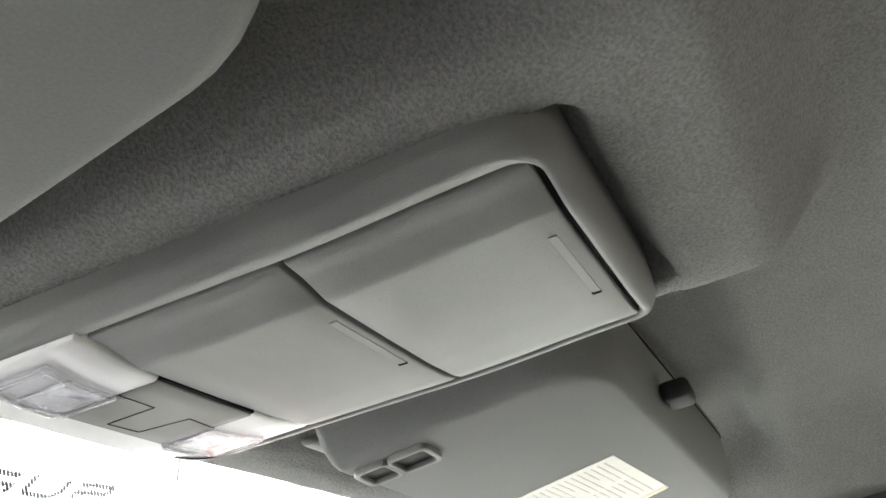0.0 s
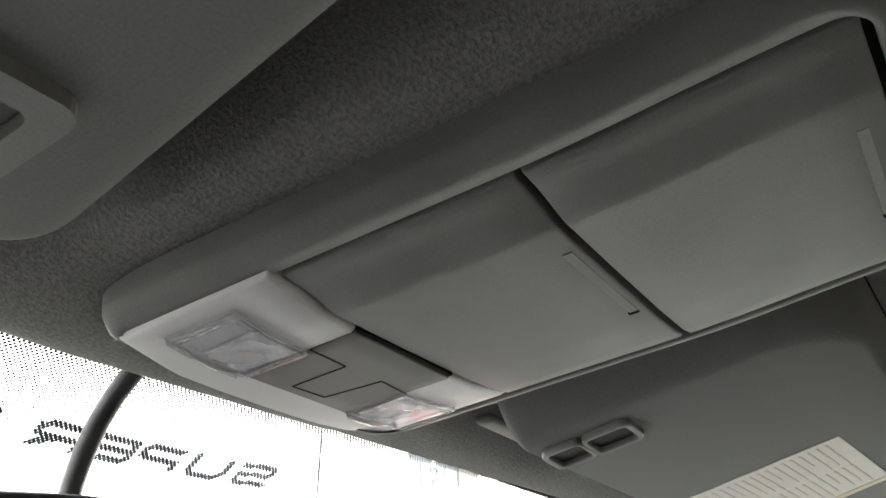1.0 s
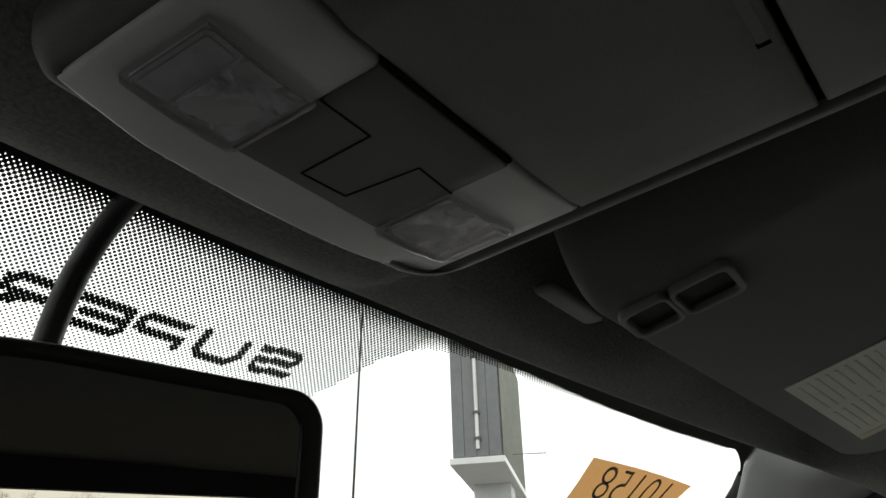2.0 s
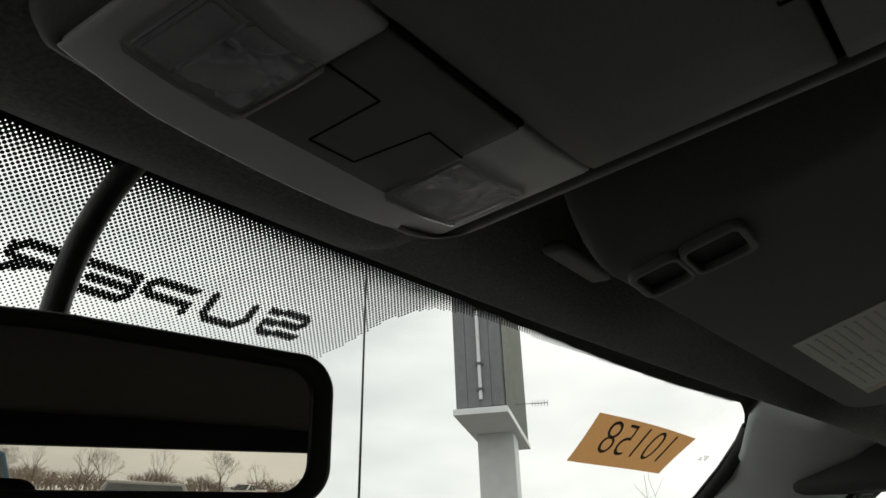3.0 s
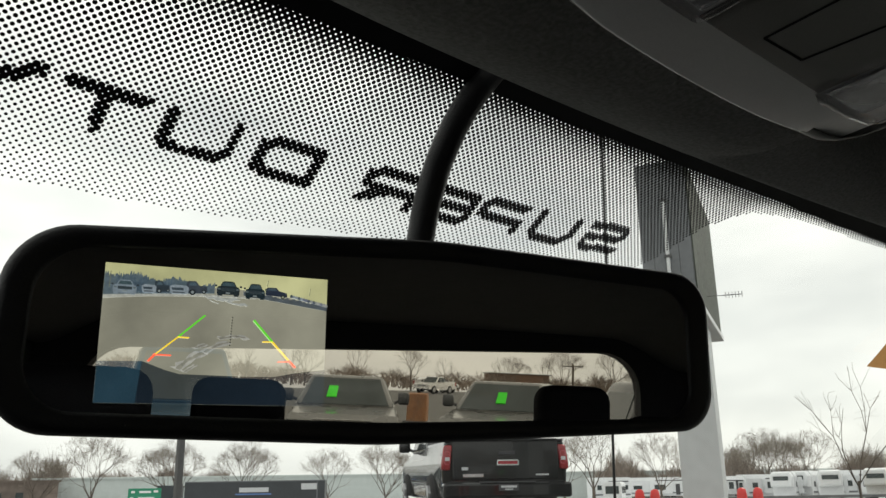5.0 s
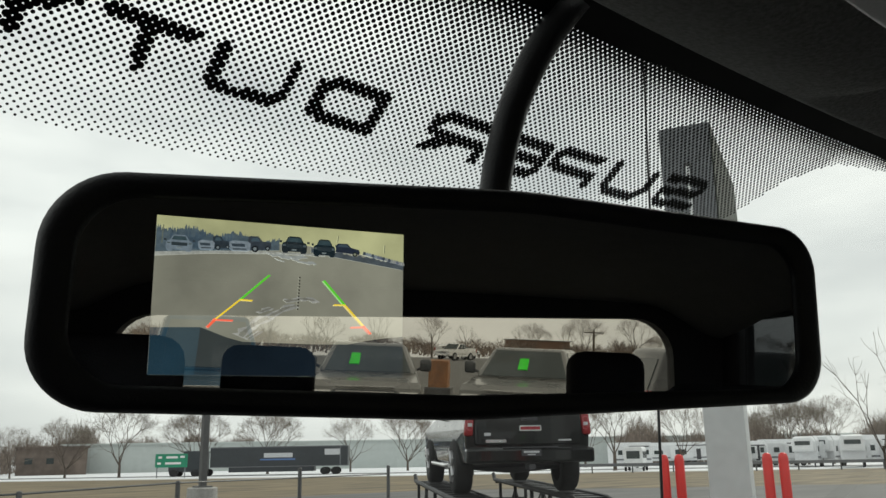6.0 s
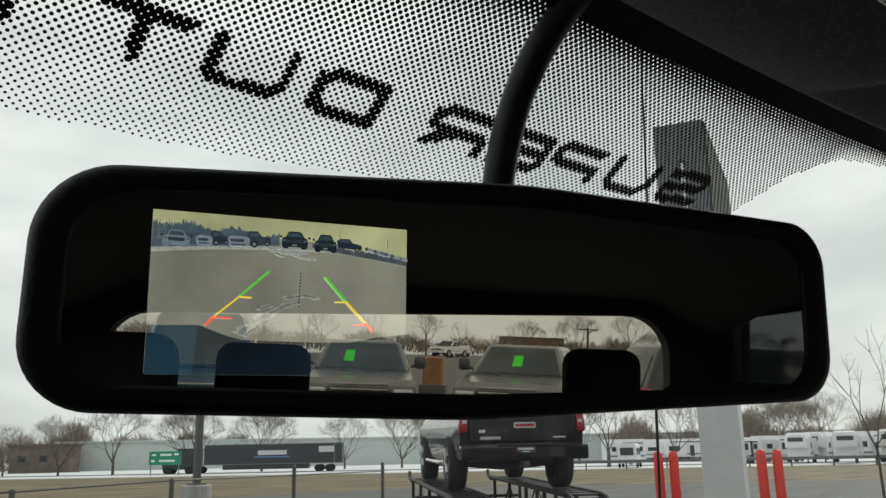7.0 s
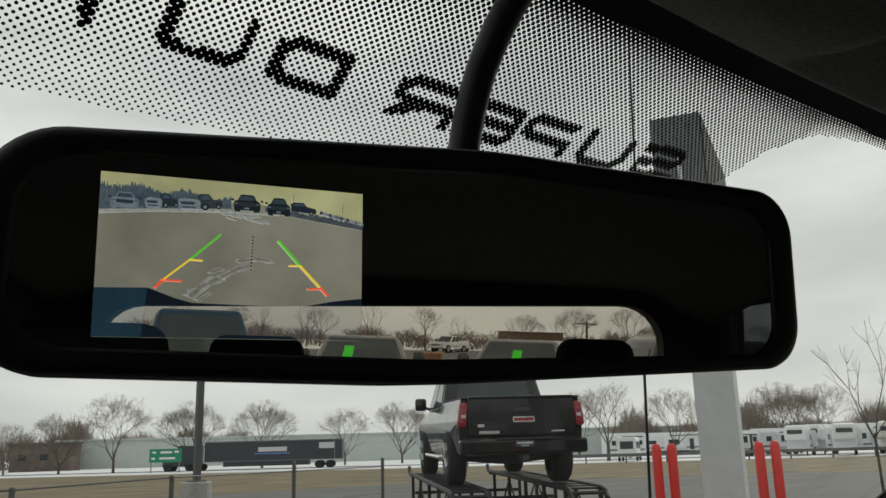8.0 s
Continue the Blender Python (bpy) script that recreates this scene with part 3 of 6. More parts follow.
for y0, y1, hl, hw, sy in ((-0.1890, -0.0880, 0.0872, 0.0940, -0.1815), (-0.3050, -0.1922, 0.0872, 0.0930, -0.2935)):
    door = part("bin_door", panel(-hl, hw, y0, y1, 0.0003, 0.014, 0.0014), PLASTIC, console, "closed grey bin door", True)
    zf = prof(0.0, sy) - 0.0003
    part("finger_ridge", box(-0.036, 0.036, sy - 0.0042, sy, zf - 0.0003, zf + 0.002, 0.00012), PLASTIC, door)
    part("latch_nub", box(0.0345, 0.0365, sy - 0.0042, sy + 0.0007, zf - 0.0007, zf + 0.002, 0.0003), GAP, door)
lamp = part("lamp_panel", panel(-0.0938, 0.0950, -0.0866, -0.0075, 0.0016, 0.030, 0.0020, bow=0.0058, flat=True), LAMP_WHITE, console, "pale translucent lamp surround", True)
sw = part("switch_panel", panel(-0.0403, 0.0350, -0.0862, -0.0245, 0.0024, 0.004, 0.0008, nx=12, flat=True), SWITCH, console, "dark grey touch switch panel", True)
# a near-black strip carries the gap's shadow as colour
part("switch_shadow_gap", panel(-0.0400, 0.0350, -0.0884, -0.0858, 0.0012, 0.004, 0.0003, nx=12, flat=True), GAP, sw, "dark strip for the shade in the gap behind the switch panel")
ZIG = ((-0.0403, -0.0628), (-0.0147, -0.0620), (-0.0143, -0.0309), (0.0079, -0.0318), (0.0123, -0.0625), (0.0350, -0.0610))
for a, b in zip(ZIG, ZIG[1:]):
    d = Vector((b[0] - a[0], b[1] - a[1]))
    n2 = Vector((-d.y, d.x)).normalized() * 0.00040
    bm = plate([(a[0] - n2.x, a[1] - n2.y), (b[0] - n2.x, b[1] - n2.y), (b[0] + n2.x, b[1] + n2.y), (a[0] + n2.x, a[1] + n2.y)], -0.00262, -0.0020)
    for v in bm.verts:
        v.co.z += lamp_z(v.co.x)
    part("switch_groove", bm, GAP, sw)
for x0, x1, y0, y1, side in ((-0.0850, -0.0408, -0.0622, -0.0245, -1), (0.0355, 0.0838, -0.0606, -0.0235, 1)):
    wx, wy = x1 - x0, y1 - y0
    bm = panel(x0 + 0.002, x1 - 0.002, y0 + 0.002, y1 - 0.002, 0.0020, 0.002, 0.0005, nx=14, flat=True)
    refl_ob = part("reflector", bm, REFLECTOR, lamp, "dull silver reflector")
    # an uneven fluted dish, seen through the lens
    ca, cb = (x0 + 0.36 * wx, x1 - 0.05 * wx) if side < 0 else (x0 + 0.05 * wx, x1 - 0.28 * wx)

    def dish(px, py):
        u, v = (px - ca) / (cb - ca), (py - y0) / wy
        bowl = max(0.0, 1 - (2 * u - 1) ** 2) * max(0.0, 1 - (2 * v - 1) ** 4)
        return (px, py, lamp_z(px) - 0.0024 + 0.0006 * bowl + 0.0004 * math.sin(9.0 * v + 3.0 * u) * math.sin(2.5 * u + 0.6))

    part("dish", sheet(dish, span(ca, cb, 26), span(y0 + 0.08 * wy, y1 - 0.08 * wy, 20)), DISH, refl_ob, "dull silver fluted dish", True)
    lens = part("lens", panel(x0, x1, y0, y1, 0.0042, 0.0030, 0.0016, nx=10, flat=True), LENS, lamp, "clear moulded plastic lamp lens", True)
    out_r, in_r = long_rect(x0 - 0.0006, x1 + 0.0006, y0 - 0.0006, y1 + 0.0006, 0.003, 3, 4), long_rect(x0 + 0.0012, x1 - 0.0012, y0 + 0.0012, y1 - 0.0012, 0.003, 3, 4)
    part("lens_rim", loops([(out_r, -0.0012), (out_r, -0.0044), (in_r, -0.0050), (in_r, -0.0040)], flat=True), LENS_EDGE, lens, "bright moulded lens edge")
    # the outer third of the lens is a raised window of its own with a bright edge
    sa, sb = (x0 + 0.04 * wx, x0 + 0.34 * wx) if side < 0 else (x1 - 0.26 * wx, x1 - 0.03 * wx)
    o2, i2 = long_rect(sa, sb, y0 + 0.06 * wy, y1 - 0.08 * wy, 0.002, 3, 4), long_rect(sa + 0.0011, sb - 0.0011, y0 + 0.06 * wy + 0.0011, y1 - 0.08 * wy - 0.0011, 0.0015, 3, 4)
    part("lens_window", loops([(o2, -0.0040), (o2, -0.0056), (i2, -0.0056), (i2, -0.0044)], flat=True), LENS_EDGE, lens, "raised clear window edge")
    lens.visible_shadow = False


def skew(ob):
    """The console's cross lines run askew to its length."""
    for v in ob.data.vertices:
        v.co.y -= 0.065 * (v.co.x - 0.09)
    for c in ob.children:
        skew(c)


for ob in console.children:
    skew(ob)

# ---- sun visors ----
VT = math.degrees(math.atan(0.16))


def round_poly(corners, radii, n=8):
    """A convex outline with rounded corners, counter-clockwise."""
    pts = []
    for k, c in enumerate(corners):
        c = Vector(c)
        a, b = (Vector(corners[k - 1]) - c).normalized(), (Vector(corners[(k + 1) % len(corners)]) - c).normalized()
        r = radii[k]
        half_a = a.angle(b) / 2
        q, mid = r / math.tan(half_a), c + (a + b).normalized() * (r / math.sin(half_a))
        p0, p1 = c + a * q - mid, c + b * q - mid
        turn = p0.angle_signed(p1)
        for i in range(n + 1):
            w = -turn * i / n
            pts.append((mid.x + p0.x * math.cos(w) - p0.y * math.sin(w), mid.y + p0.x * math.sin(w) + p0.y * math.cos(w)))
    return pts


def pad_outline(corners, radii, d, rolls=(1, 1, 1, 1)):
    """The rounded outline of a pad, drawn in by d times each side's roll."""
    n = len(corners)
    lines = []
    for k in range(n):
        a, b = Vector(corners[k]), Vector(corners[(k + 1) % n])
        e = (b - a).normalized()
        lines.append((a + Vector((-e.y, e.x)) * d * rolls[k], e))
    ins = []
    for k in range(n):
        (p, u), (q, v) = lines[k - 1], lines[k]
        s = ((q - p).x * v.y - (q - p).y * v.x) / (u.x * v.y - u.y * v.x)
        ins.append(tuple(p + u * s))
    return round_poly(ins, [max(0.004, r - d) for r in radii], 8)


def visor(name, m, corners, radii, label, rolls=(1, 1, 1, 1), deep=0.021):
    """A padded visor; local z points down, into the cab, is negative."""
    t = thing(name, m, label, "sun visor", "sun visors")
    out = pad_outline(corners, radii, 0.0)
    bm = bmesh.new()
    rows = []
    for k in range(9):
        a = radians(90 * k / 8)
        rows.append([bm.verts.new((x, y, deep * (1 - math.cos(a)))) for x, y in pad_outline(corners, radii, 0.014 * (1 - math.sin(a)), rolls)])
    rows.append([bm.verts.new((x, y, deep + 0.015)) for x, y in out])
    for a, b in zip(rows, rows[1:]):
        for k in range(len(a)):
            bm.faces.new((a[k], a[(k + 1) % len(a)], b[(k + 1) % len(a)], b[k]))
    bm.faces.new(rows[0])
    bm.faces.new(rows[-1])
    part("pad", bm, VINYL, t, smooth=True)
    part("seam", tube([(x, y, deep + 0.007) for x, y in out] + [(out[0][0], out[0][1], deep + 0.007)], 0.0012, 5), GAP, t)
    return t


VP = pose(0.22, -0.225, 1.877, -VT, math.degrees(math.atan(0.06)), 0)
pv = visor("sun_visor", VP, ((-0.108, -0.150), (0.40, -0.174), (0.395, 0.040), (-0.068, 0.087)), (0.055, 0.06, 0.045, 0.022), "grey vinyl passenger sun visor folded up, with a warning label", (1, 1, 0.45, 2.6), 0.055)
# the clip bracket with two windows, in the front inboard corner


def lean(pts):
    return [(x + 0.0005 + 0.20 * (y - 0.03), y + 0.005) for x, y in pts]


bm = ring(lean(round_rect(-0.033, 0.002, -0.003, 0.0345, 0.007, 4)), lean(round_rect(-0.0285, -0.0025, 0.0015, 0.0315, 0.004, 4)), -0.0048, 0.001)
ring(lean(round_rect(-0.033, 0.002, 0.0345, 0.067, 0.007, 4)), lean(round_rect(-0.0285, -0.0025, 0.0375, 0.0625, 0.004, 4)), -0.0048, 0.001, bm)
bracket = part("clip_bracket", bm, PLASTIC, pv, "grey plastic clip bracket")
bmesh_mod = bracket.modifiers.new("round", "BEVEL")
bmesh_mod.width, bmesh_mod.segments = 0.0014, 2
for y0, y1 in ((0.0015, 0.0315), (0.0375, 0.0625)):
    # flat dark plate: the shade inside the bracket's window put into colour
    part("clip_recess", plate(lean(round_rect(-0.029, -0.002, y0 - 0.001, y1 + 0.001, 0.004, 3)), -0.0008, 0.001), GASKET, bracket, "dark plate for the shade in the bracket's window")


def on_label(u, v):
    """A place on the skewed label: u along it, v towards the windscreen."""
    return (0.110 + 0.139 * u + 0.0555 * v + 0.0275 * u * v, -0.100 - 0.017 * u + 0.132 * v)


def label_patch(u0, u1, v0, v1, z):
    return plate([on_label(u0, v0), on_label(u1, v0), on_label(u1, v1), on_label(u0, v1)], z, 0.0004)


sheet_l = part("warning_label", label_patch(0, 1, 0, 1, -0.0008), LABEL, pv, "pale paper warning label")
part("label_band", label_patch(0.93, 0.995, 0.01, 0.99, -0.0012), LABEL_AMBER, sheet_l, "faint amber strip")
lab_rng = random.Random(4)
for k in range(17):
    v = 0.95 - 0.053 * k
    for u in (0.05, 0.49):
        wide = (0.34 + 0.07 * lab_rng.random()) * (0.6 if k in (4, 9, 13) else 1.0)
        part("text_bar", label_patch(u, u + wide, v - 0.013, v, -0.0012), LABEL_INK, sheet_l)
hook = thing("visor_hook", pose(0.2310, -0.1030, 1.9065), "small grey plastic hook holding the visor end", "hook")
bm = box(0.036, 0.054, -0.008, 0.008, -0.004, 0.075, 0.004, 3)
part("hook_body", bm, SWITCH, hook, smooth=True)
part("hook_lip", box(-0.021, 0.050, -0.008, 0.008, -0.009, -0.001, 0.0038, 3), SWITCH, hook, smooth=True)
part("stop_tab", box(0.062, 0.094, -0.180, -0.157, 0.014, 0.030, 0.005, 3), GASKET, pv, "dark plastic stop behind the visor", True)

DVP = pose(-0.22, -0.225, 1.877, -VT, -math.degrees(math.atan(0.03)), 0)
dv = visor("sun_visor", DVP, ((-0.40, -0.172), (0.022, -0.168), (0.059, 0.104), (-0.40, 0.060)), (0.06, 0.075, 0.030, 0.045), "grey vinyl driver sun visor folded up, with a vanity cover")
fr_o, fr_i = round_rect(-0.20, 0.012, 0.008, 0.080, 0.008, 5), round_rect(-0.190, 0.002, 0.018, 0.070, 0.005, 5)
part("vanity_frame", ring(fr_o, fr_i, -0.006, 0.002), PLASTIC, dv, "raised grey vanity frame")
part("vanity_cover", plate(round_rect(-0.189, 0.001, 0.019, 0.069, 0.005, 4), -0.001, 0.002), VINYL, dv, "closed vanity cover")

# ---- rear-view mirror ----
N = Vector((-0.3125, -0.9472, -0.0725)).normalized()
U = Vector((0.9460, -0.3240, 0.0090))
U = (U - N * U.dot(N)).normalized()
V = N.cross(U)
MIR = Matrix((U, V, N)).transposed().to_4x4()
MIR.translation = (-0.1145, 0.0356, 1.80325)
rear_mirror = thing("rear_view_mirror", MIR, "black rear-view mirror with a lit camera display, on an arm", "mirror")


def mir_out(d):
    return round_poly([(0.2200 - d, -0.0552 + d), (0.2200 - d, 0.0150 - d), (0.085, 0.0190 - d), (-0.0705 + d, 0.0102 - d), (-0.0722 + d, -0.0576 + d), (0.06, -0.0614 + d)],
                      [0.018 - d * 0.5, 0.018 - d * 0.5, 0.3, 0.024 - d * 0.5, 0.020 - d * 0.5, 0.3], 10)


def mir_in(d):
    return round_poly([(0.2072 - d, -0.0500 + d), (0.2078 - d, 0.0068 - d), (0.085, 0.0108 - d), (-0.0600 + d, 0.0030 - d), (-0.0615 + d, -0.0502 + d), (0.06, -0.0532 + d)],
                      [0.014, 0.014, 0.3, 0.018, 0.016, 0.3], 10)


part("housing", plate(mir_out(0.0), -0.034, 0.0035, 0.014, 6), BLACK, rear_mirror, "black plastic housing", True)
bm = bmesh.new()
lips = [[bm.verts.new((x, y, z)) for x, y in o] for o, z in ((mir_out(0.0), 0.0030), (mir_out(0.0004), 0.0048), (mir_out(0.0016), 0.0060), (mir_out(0.0034), 0.0064), (mir_in(-0.0012), 0.0060), (mir_in(0.0), 0.0050), (mir_in(0.0), 0.0036))]
for p, q in zip(lips, lips[1:]):
    for k in range(len(p)):
        bm.faces.new((p[k], p[(k + 1) % len(p)], q[(k + 1) % len(p)], q[k]))
part("rim", bm, BLACK, rear_mirror, smooth=True)
part("mirror_glass", plate(mir_in(-0.0005), 0.0034, 0.0042), MIRROR, rear_mirror, "silvered mirror glass")
disp = part("display", plate(round_rect(-0.0394, 0.0380, -0.0476, -0.0009, 0.0005, 2), 0.0043, 0.0046), mirror_mat("display_ground", SIL, (0.29, 0.285, 0.23), 0.52, 45), rear_mirror, "lit rear camera display behind the glass")


def sx_(a):
    return -0.0394 + 0.0774 * a


def sy_(b):
    return -0.0009 - 0.0467 * b


def shot(name, pts, glow, power, level, noise_scale=0.0):
    """One flat piece of the display's picture, in fractions of its width and height."""
    z = 0.0046 + 0.00012 * level
    return part(name, plate([(sx_(a), sy_(b)) for a, b in pts][::-1], z, z + 0.0001), mirror_mat(name + "_glow", SIL, glow, power, noise_scale), disp)


def bar(a, b, w):
    ax, ay, bx, by = a[0], a[1], b[0], b[1]
    n2 = Vector((-(by - ay) * 0.63, bx - ax)).normalized() * w
    return [(ax - n2.x, ay - n2.y), (bx - n2.x, by - n2.y), (bx + n2.x, by + n2.y), (ax + n2.x, ay + n2.y)]


disp_rng = random.Random(8)


def ragged(a0, a1, low, high, base, n):
    """A band with a ragged upper rim, between two heights, over a straight foot."""
    top = [(a0 + (a1 - a0) * k / n, low(k / n) + (high(k / n) - low(k / n)) * disp_rng.random()) for k in range(n + 1)]
    return [(a0, base(0.0))] + top + [(a1, base(1.0))]


def streak(pts, w):
    """A ragged wet streak along a line."""
    left, right = [], []
    for (ax, ay), (bx, by) in zip(pts, pts[1:]):
        for k in range(5):
            f = k / 5
            x, y = ax + (bx - ax) * f, ay + (by - ay) * f
            left.append((x - w * disp_rng.uniform(0.2, 1.0), y - w * disp_rng.uniform(0.1, 0.8)))
            right.append((x + w * disp_rng.uniform(0.2, 1.0), y + w * disp_rng.uniform(0.1, 0.8)))
    return left + right[::-1]


shot("display_sky", [(0, 0), (1, 0), (1, 0.21), (0.8, 0.16), (0.6, 0.13), (0.4, 0.13), (0.2, 0.15), (0, 0.20)], (0.46, 0.46, 0.25), 0.62, 1, 60)
shot("display_treeline", ragged(0.0, 0.47, lambda f: 0.045 + 0.06 * f + 0.02 * math.sin(17 * f), lambda f: 0.085 + 0.05 * f + 0.02 * math.sin(17 * f), lambda f: 0.235 - 0.06 * f, 150), (0.10, 0.14, 0.17), 0.5, 2, 900)
shot("display_treeline", ragged(0.05, 0.38, lambda f: 0.05 + 0.04 * f, lambda f: 0.14, lambda f: 0.21 - 0.03 * f, 120), (0.07, 0.11, 0.15), 0.5, 3, 900)
shot("display_treeline", ragged(0.60, 1.0, lambda f: 0.125 + 0.07 * f, lambda f: 0.15 + 0.075 * f, lambda f: 0.175 + 0.08 * f, 40), (0.09, 0.11, 0.13), 0.5, 2, 500)
shot("display_snow", [(0.0, 0.235), (0.2, 0.205), (0.45, 0.185), (0.66, 0.185), (0.66, 0.195), (0.45, 0.20), (0.2, 0.225), (0.0, 0.26)], (0.40, 0.41, 0.38), 0.55, 2, 900)
for pts, w in ((((0.42, 0.205), (0.50, 0.215), (0.60, 0.21)), 0.022), (((0.52, 0.225), (0.57, 0.245), (0.63, 0.25)), 0.020), (((0.46, 0.235), (0.49, 0.245)), 0.015)):
    shot("display_puddle", streak(pts, w), (0.36, 0.38, 0.37), 0.55, 2, 400)
for pts, w in ((((0.33, 0.75), (0.38, 0.67), (0.45, 0.61)), 0.030), (((0.44, 0.62), (0.50, 0.56), (0.56, 0.53)), 0.022), (((0.50, 0.51), (0.57, 0.49), (0.63, 0.50)), 0.026), (((0.40, 0.59), (0.46, 0.55)), 0.014), (((0.36, 0.77), (0.42, 0.70)), 0.012)):
    shot("display_mark", streak(pts, w), (0.37, 0.37, 0.35), 0.52, 2, 700)
    shot("display_mark", streak(pts, w * 0.4), (0.25, 0.245, 0.21), 0.5, 3, 700)
shot("display_corner", [(0, 0.71), (0.18, 0.70), (0.17, 1.0), (0, 1.0)], (0.05, 0.13, 0.20), 0.20, 2, 40)
shot("display_bumper", [(0.18, 0.70), (0.28, 0.76), (0.34, 0.785), (0.62, 0.79), (0.76, 0.785), (0.88, 0.745), (1.0, 0.72), (1.0, 1.0), (0.165, 1.0)], (0.02, 0.035, 0.055), 0.25, 3, 60)


def shot_in(name, rect, pts, glow, power, level, noise_scale=0.0):
    a0, a1, b0, b1 = rect
    return shot(name, [(a0 + (a1 - a0) * u, b0 + (b1 - b0) * v) for u, v in pts], glow, power, level, noise_scale)


def disc(u, v, r, rect):
    k = (rect[1] - rect[0]) / (rect[3] - rect[2]) * 1.66
    return [(u + r * math.cos(math.pi * i / 5), v + r * k * math.sin(math.pi * i / 5)) for i in range(10)]


def turned_truck(rect, side, front):
    """A pickup standing three-quarters on: its pale nose to one side, the dark flank behind."""
    shot_in("display_vehicle", rect, [(0.36, 0.40), (0.42, 0.10), (0.50, 0.02), (0.68, 0.0), (0.78, 0.30), (0.98, 0.34), (1.0, 0.72), (0.90, 0.80), (0.40, 0.92)], side, 0.5, 4, 700)
    shot_in("display_windscreen", rect, [(0.10, 0.36), (0.24, 0.08), (0.44, 0.05), (0.44, 0.38)], (0.09, 0.13, 0.16), 0.5, 5, 700)
    shot_in("display_window", rect, [(0.50, 0.33), (0.54, 0.12), (0.66, 0.10), (0.72, 0.31)], (0.07, 0.11, 0.14), 0.5, 5)
    shot_in("display_nose", rect, [(0.0, 0.46), (0.10, 0.36), (0.44, 0.38), (0.50, 0.50), (0.49, 0.90), (0.42, 0.97), (0.08, 0.98), (0.02, 0.86)], front, 0.5, 6, 900)
    shot_in("display_grille", rect, [(0.05, 0.56), (0.36, 0.54), (0.37, 0.72), (0.07, 0.74)], (0.05, 0.07, 0.09), 0.5, 7, 900)
    shot_in("display_bumper_gap", rect, [(0.08, 0.84), (0.40, 0.82), (0.40, 0.90), (0.10, 0.93)], (0.06, 0.08, 0.10), 0.5, 7)
    for u, r in ((0.60, 0.085), (0.90, 0.06)):
        shot_in("display_tyre", rect, disc(u, 0.80 - 0.25 * (u - 0.6), r, rect), (0.012, 0.016, 0.02), 0.5, 7)
        shot_in("display_rim", rect, disc(u, 0.80 - 0.25 * (u - 0.6), r * 0.5, rect), (0.22, 0.26, 0.28), 0.5, 8)


def facing_truck(rect, col):
    """A dark tall vehicle seen from the front."""
    shot_in("display_vehicle", rect, [(0.0, 0.50), (0.05, 0.38), (0.15, 0.33), (0.24, 0.06), (0.32, 0.0), (0.68, 0.0), (0.76, 0.06), (0.86, 0.33), (0.95, 0.38), (1.0, 0.50), (0.99, 0.84), (0.94, 0.99), (0.76, 1.0), (0.74, 0.90), (0.26, 0.90), (0.24, 1.0), (0.06, 0.99), (0.01, 0.84)], col, 0.5, 4, 700)
    shot_in("display_windscreen", rect, [(0.20, 0.32), (0.28, 0.08), (0.72, 0.08), (0.80, 0.32)], (0.05, 0.085, 0.10), 0.5, 5, 800)
    shot_in("display_grille", rect, [(0.20, 0.66), (0.20, 0.46), (0.80, 0.46), (0.80, 0.66)], (0.035, 0.05, 0.06), 0.5, 5, 1500)
    shot_in("display_plate", rect, [(0.40, 0.82), (0.40, 0.75), (0.58, 0.75), (0.58, 0.82)], (0.22, 0.26, 0.27), 0.5, 6)
    for u in (0.10, 0.90):
        shot_in("display_lamp", rect, [(u - 0.06, 0.58), (u - 0.06, 0.48), (u + 0.06, 0.48), (u + 0.06, 0.58)], (0.10, 0.13, 0.14), 0.5, 6)
    for u in (-0.04, 1.04):
        shot_in("display_wing_mirror", rect, [(u - 0.05, 0.40), (u - 0.05, 0.27), (u + 0.05, 0.27), (u + 0.05, 0.40)], (0.03, 0.04, 0.05), 0.5, 5)


facing_truck((0.037, 0.135, 0.120, 0.225), (0.20, 0.25, 0.30))
turned_truck((0.155, 0.278, 0.108, 0.205), (0.035, 0.05, 0.065), (0.27, 0.32, 0.37))
turned_truck((0.272, 0.438, 0.092, 0.200), (0.05, 0.065, 0.085), (0.25, 0.30, 0.35))
facing_truck((0.478, 0.582, 0.075, 0.190), (0.016, 0.024, 0.030))
facing_truck((0.608, 0.700, 0.080, 0.200), (0.012, 0.024, 0.032))
rect6 = (0.702, 0.806, 0.098, 0.182)
shot_in("display_vehicle", rect6, [(0.0, 0.20), (0.10, 0.02), (0.48, 0.0), (0.62, 0.30), (0.96, 0.44), (1.0, 0.70), (0.95, 0.84), (0.0, 0.74)], (0.022, 0.032, 0.055), 0.5, 4, 700)
shot_in("display_window", rect6, [(0.08, 0.28), (0.14, 0.10), (0.44, 0.08), (0.54, 0.30)], (0.06, 0.09, 0.12), 0.5, 5)
shot_in("display_tyre", rect6, disc(0.78, 0.84, 0.10, rect6), (0.015, 0.02, 0.02), 0.5, 6)
shot_in("display_rim", rect6, disc(0.78, 0.84, 0.05, rect6), (0.28, 0.30, 0.22), 0.5, 7)
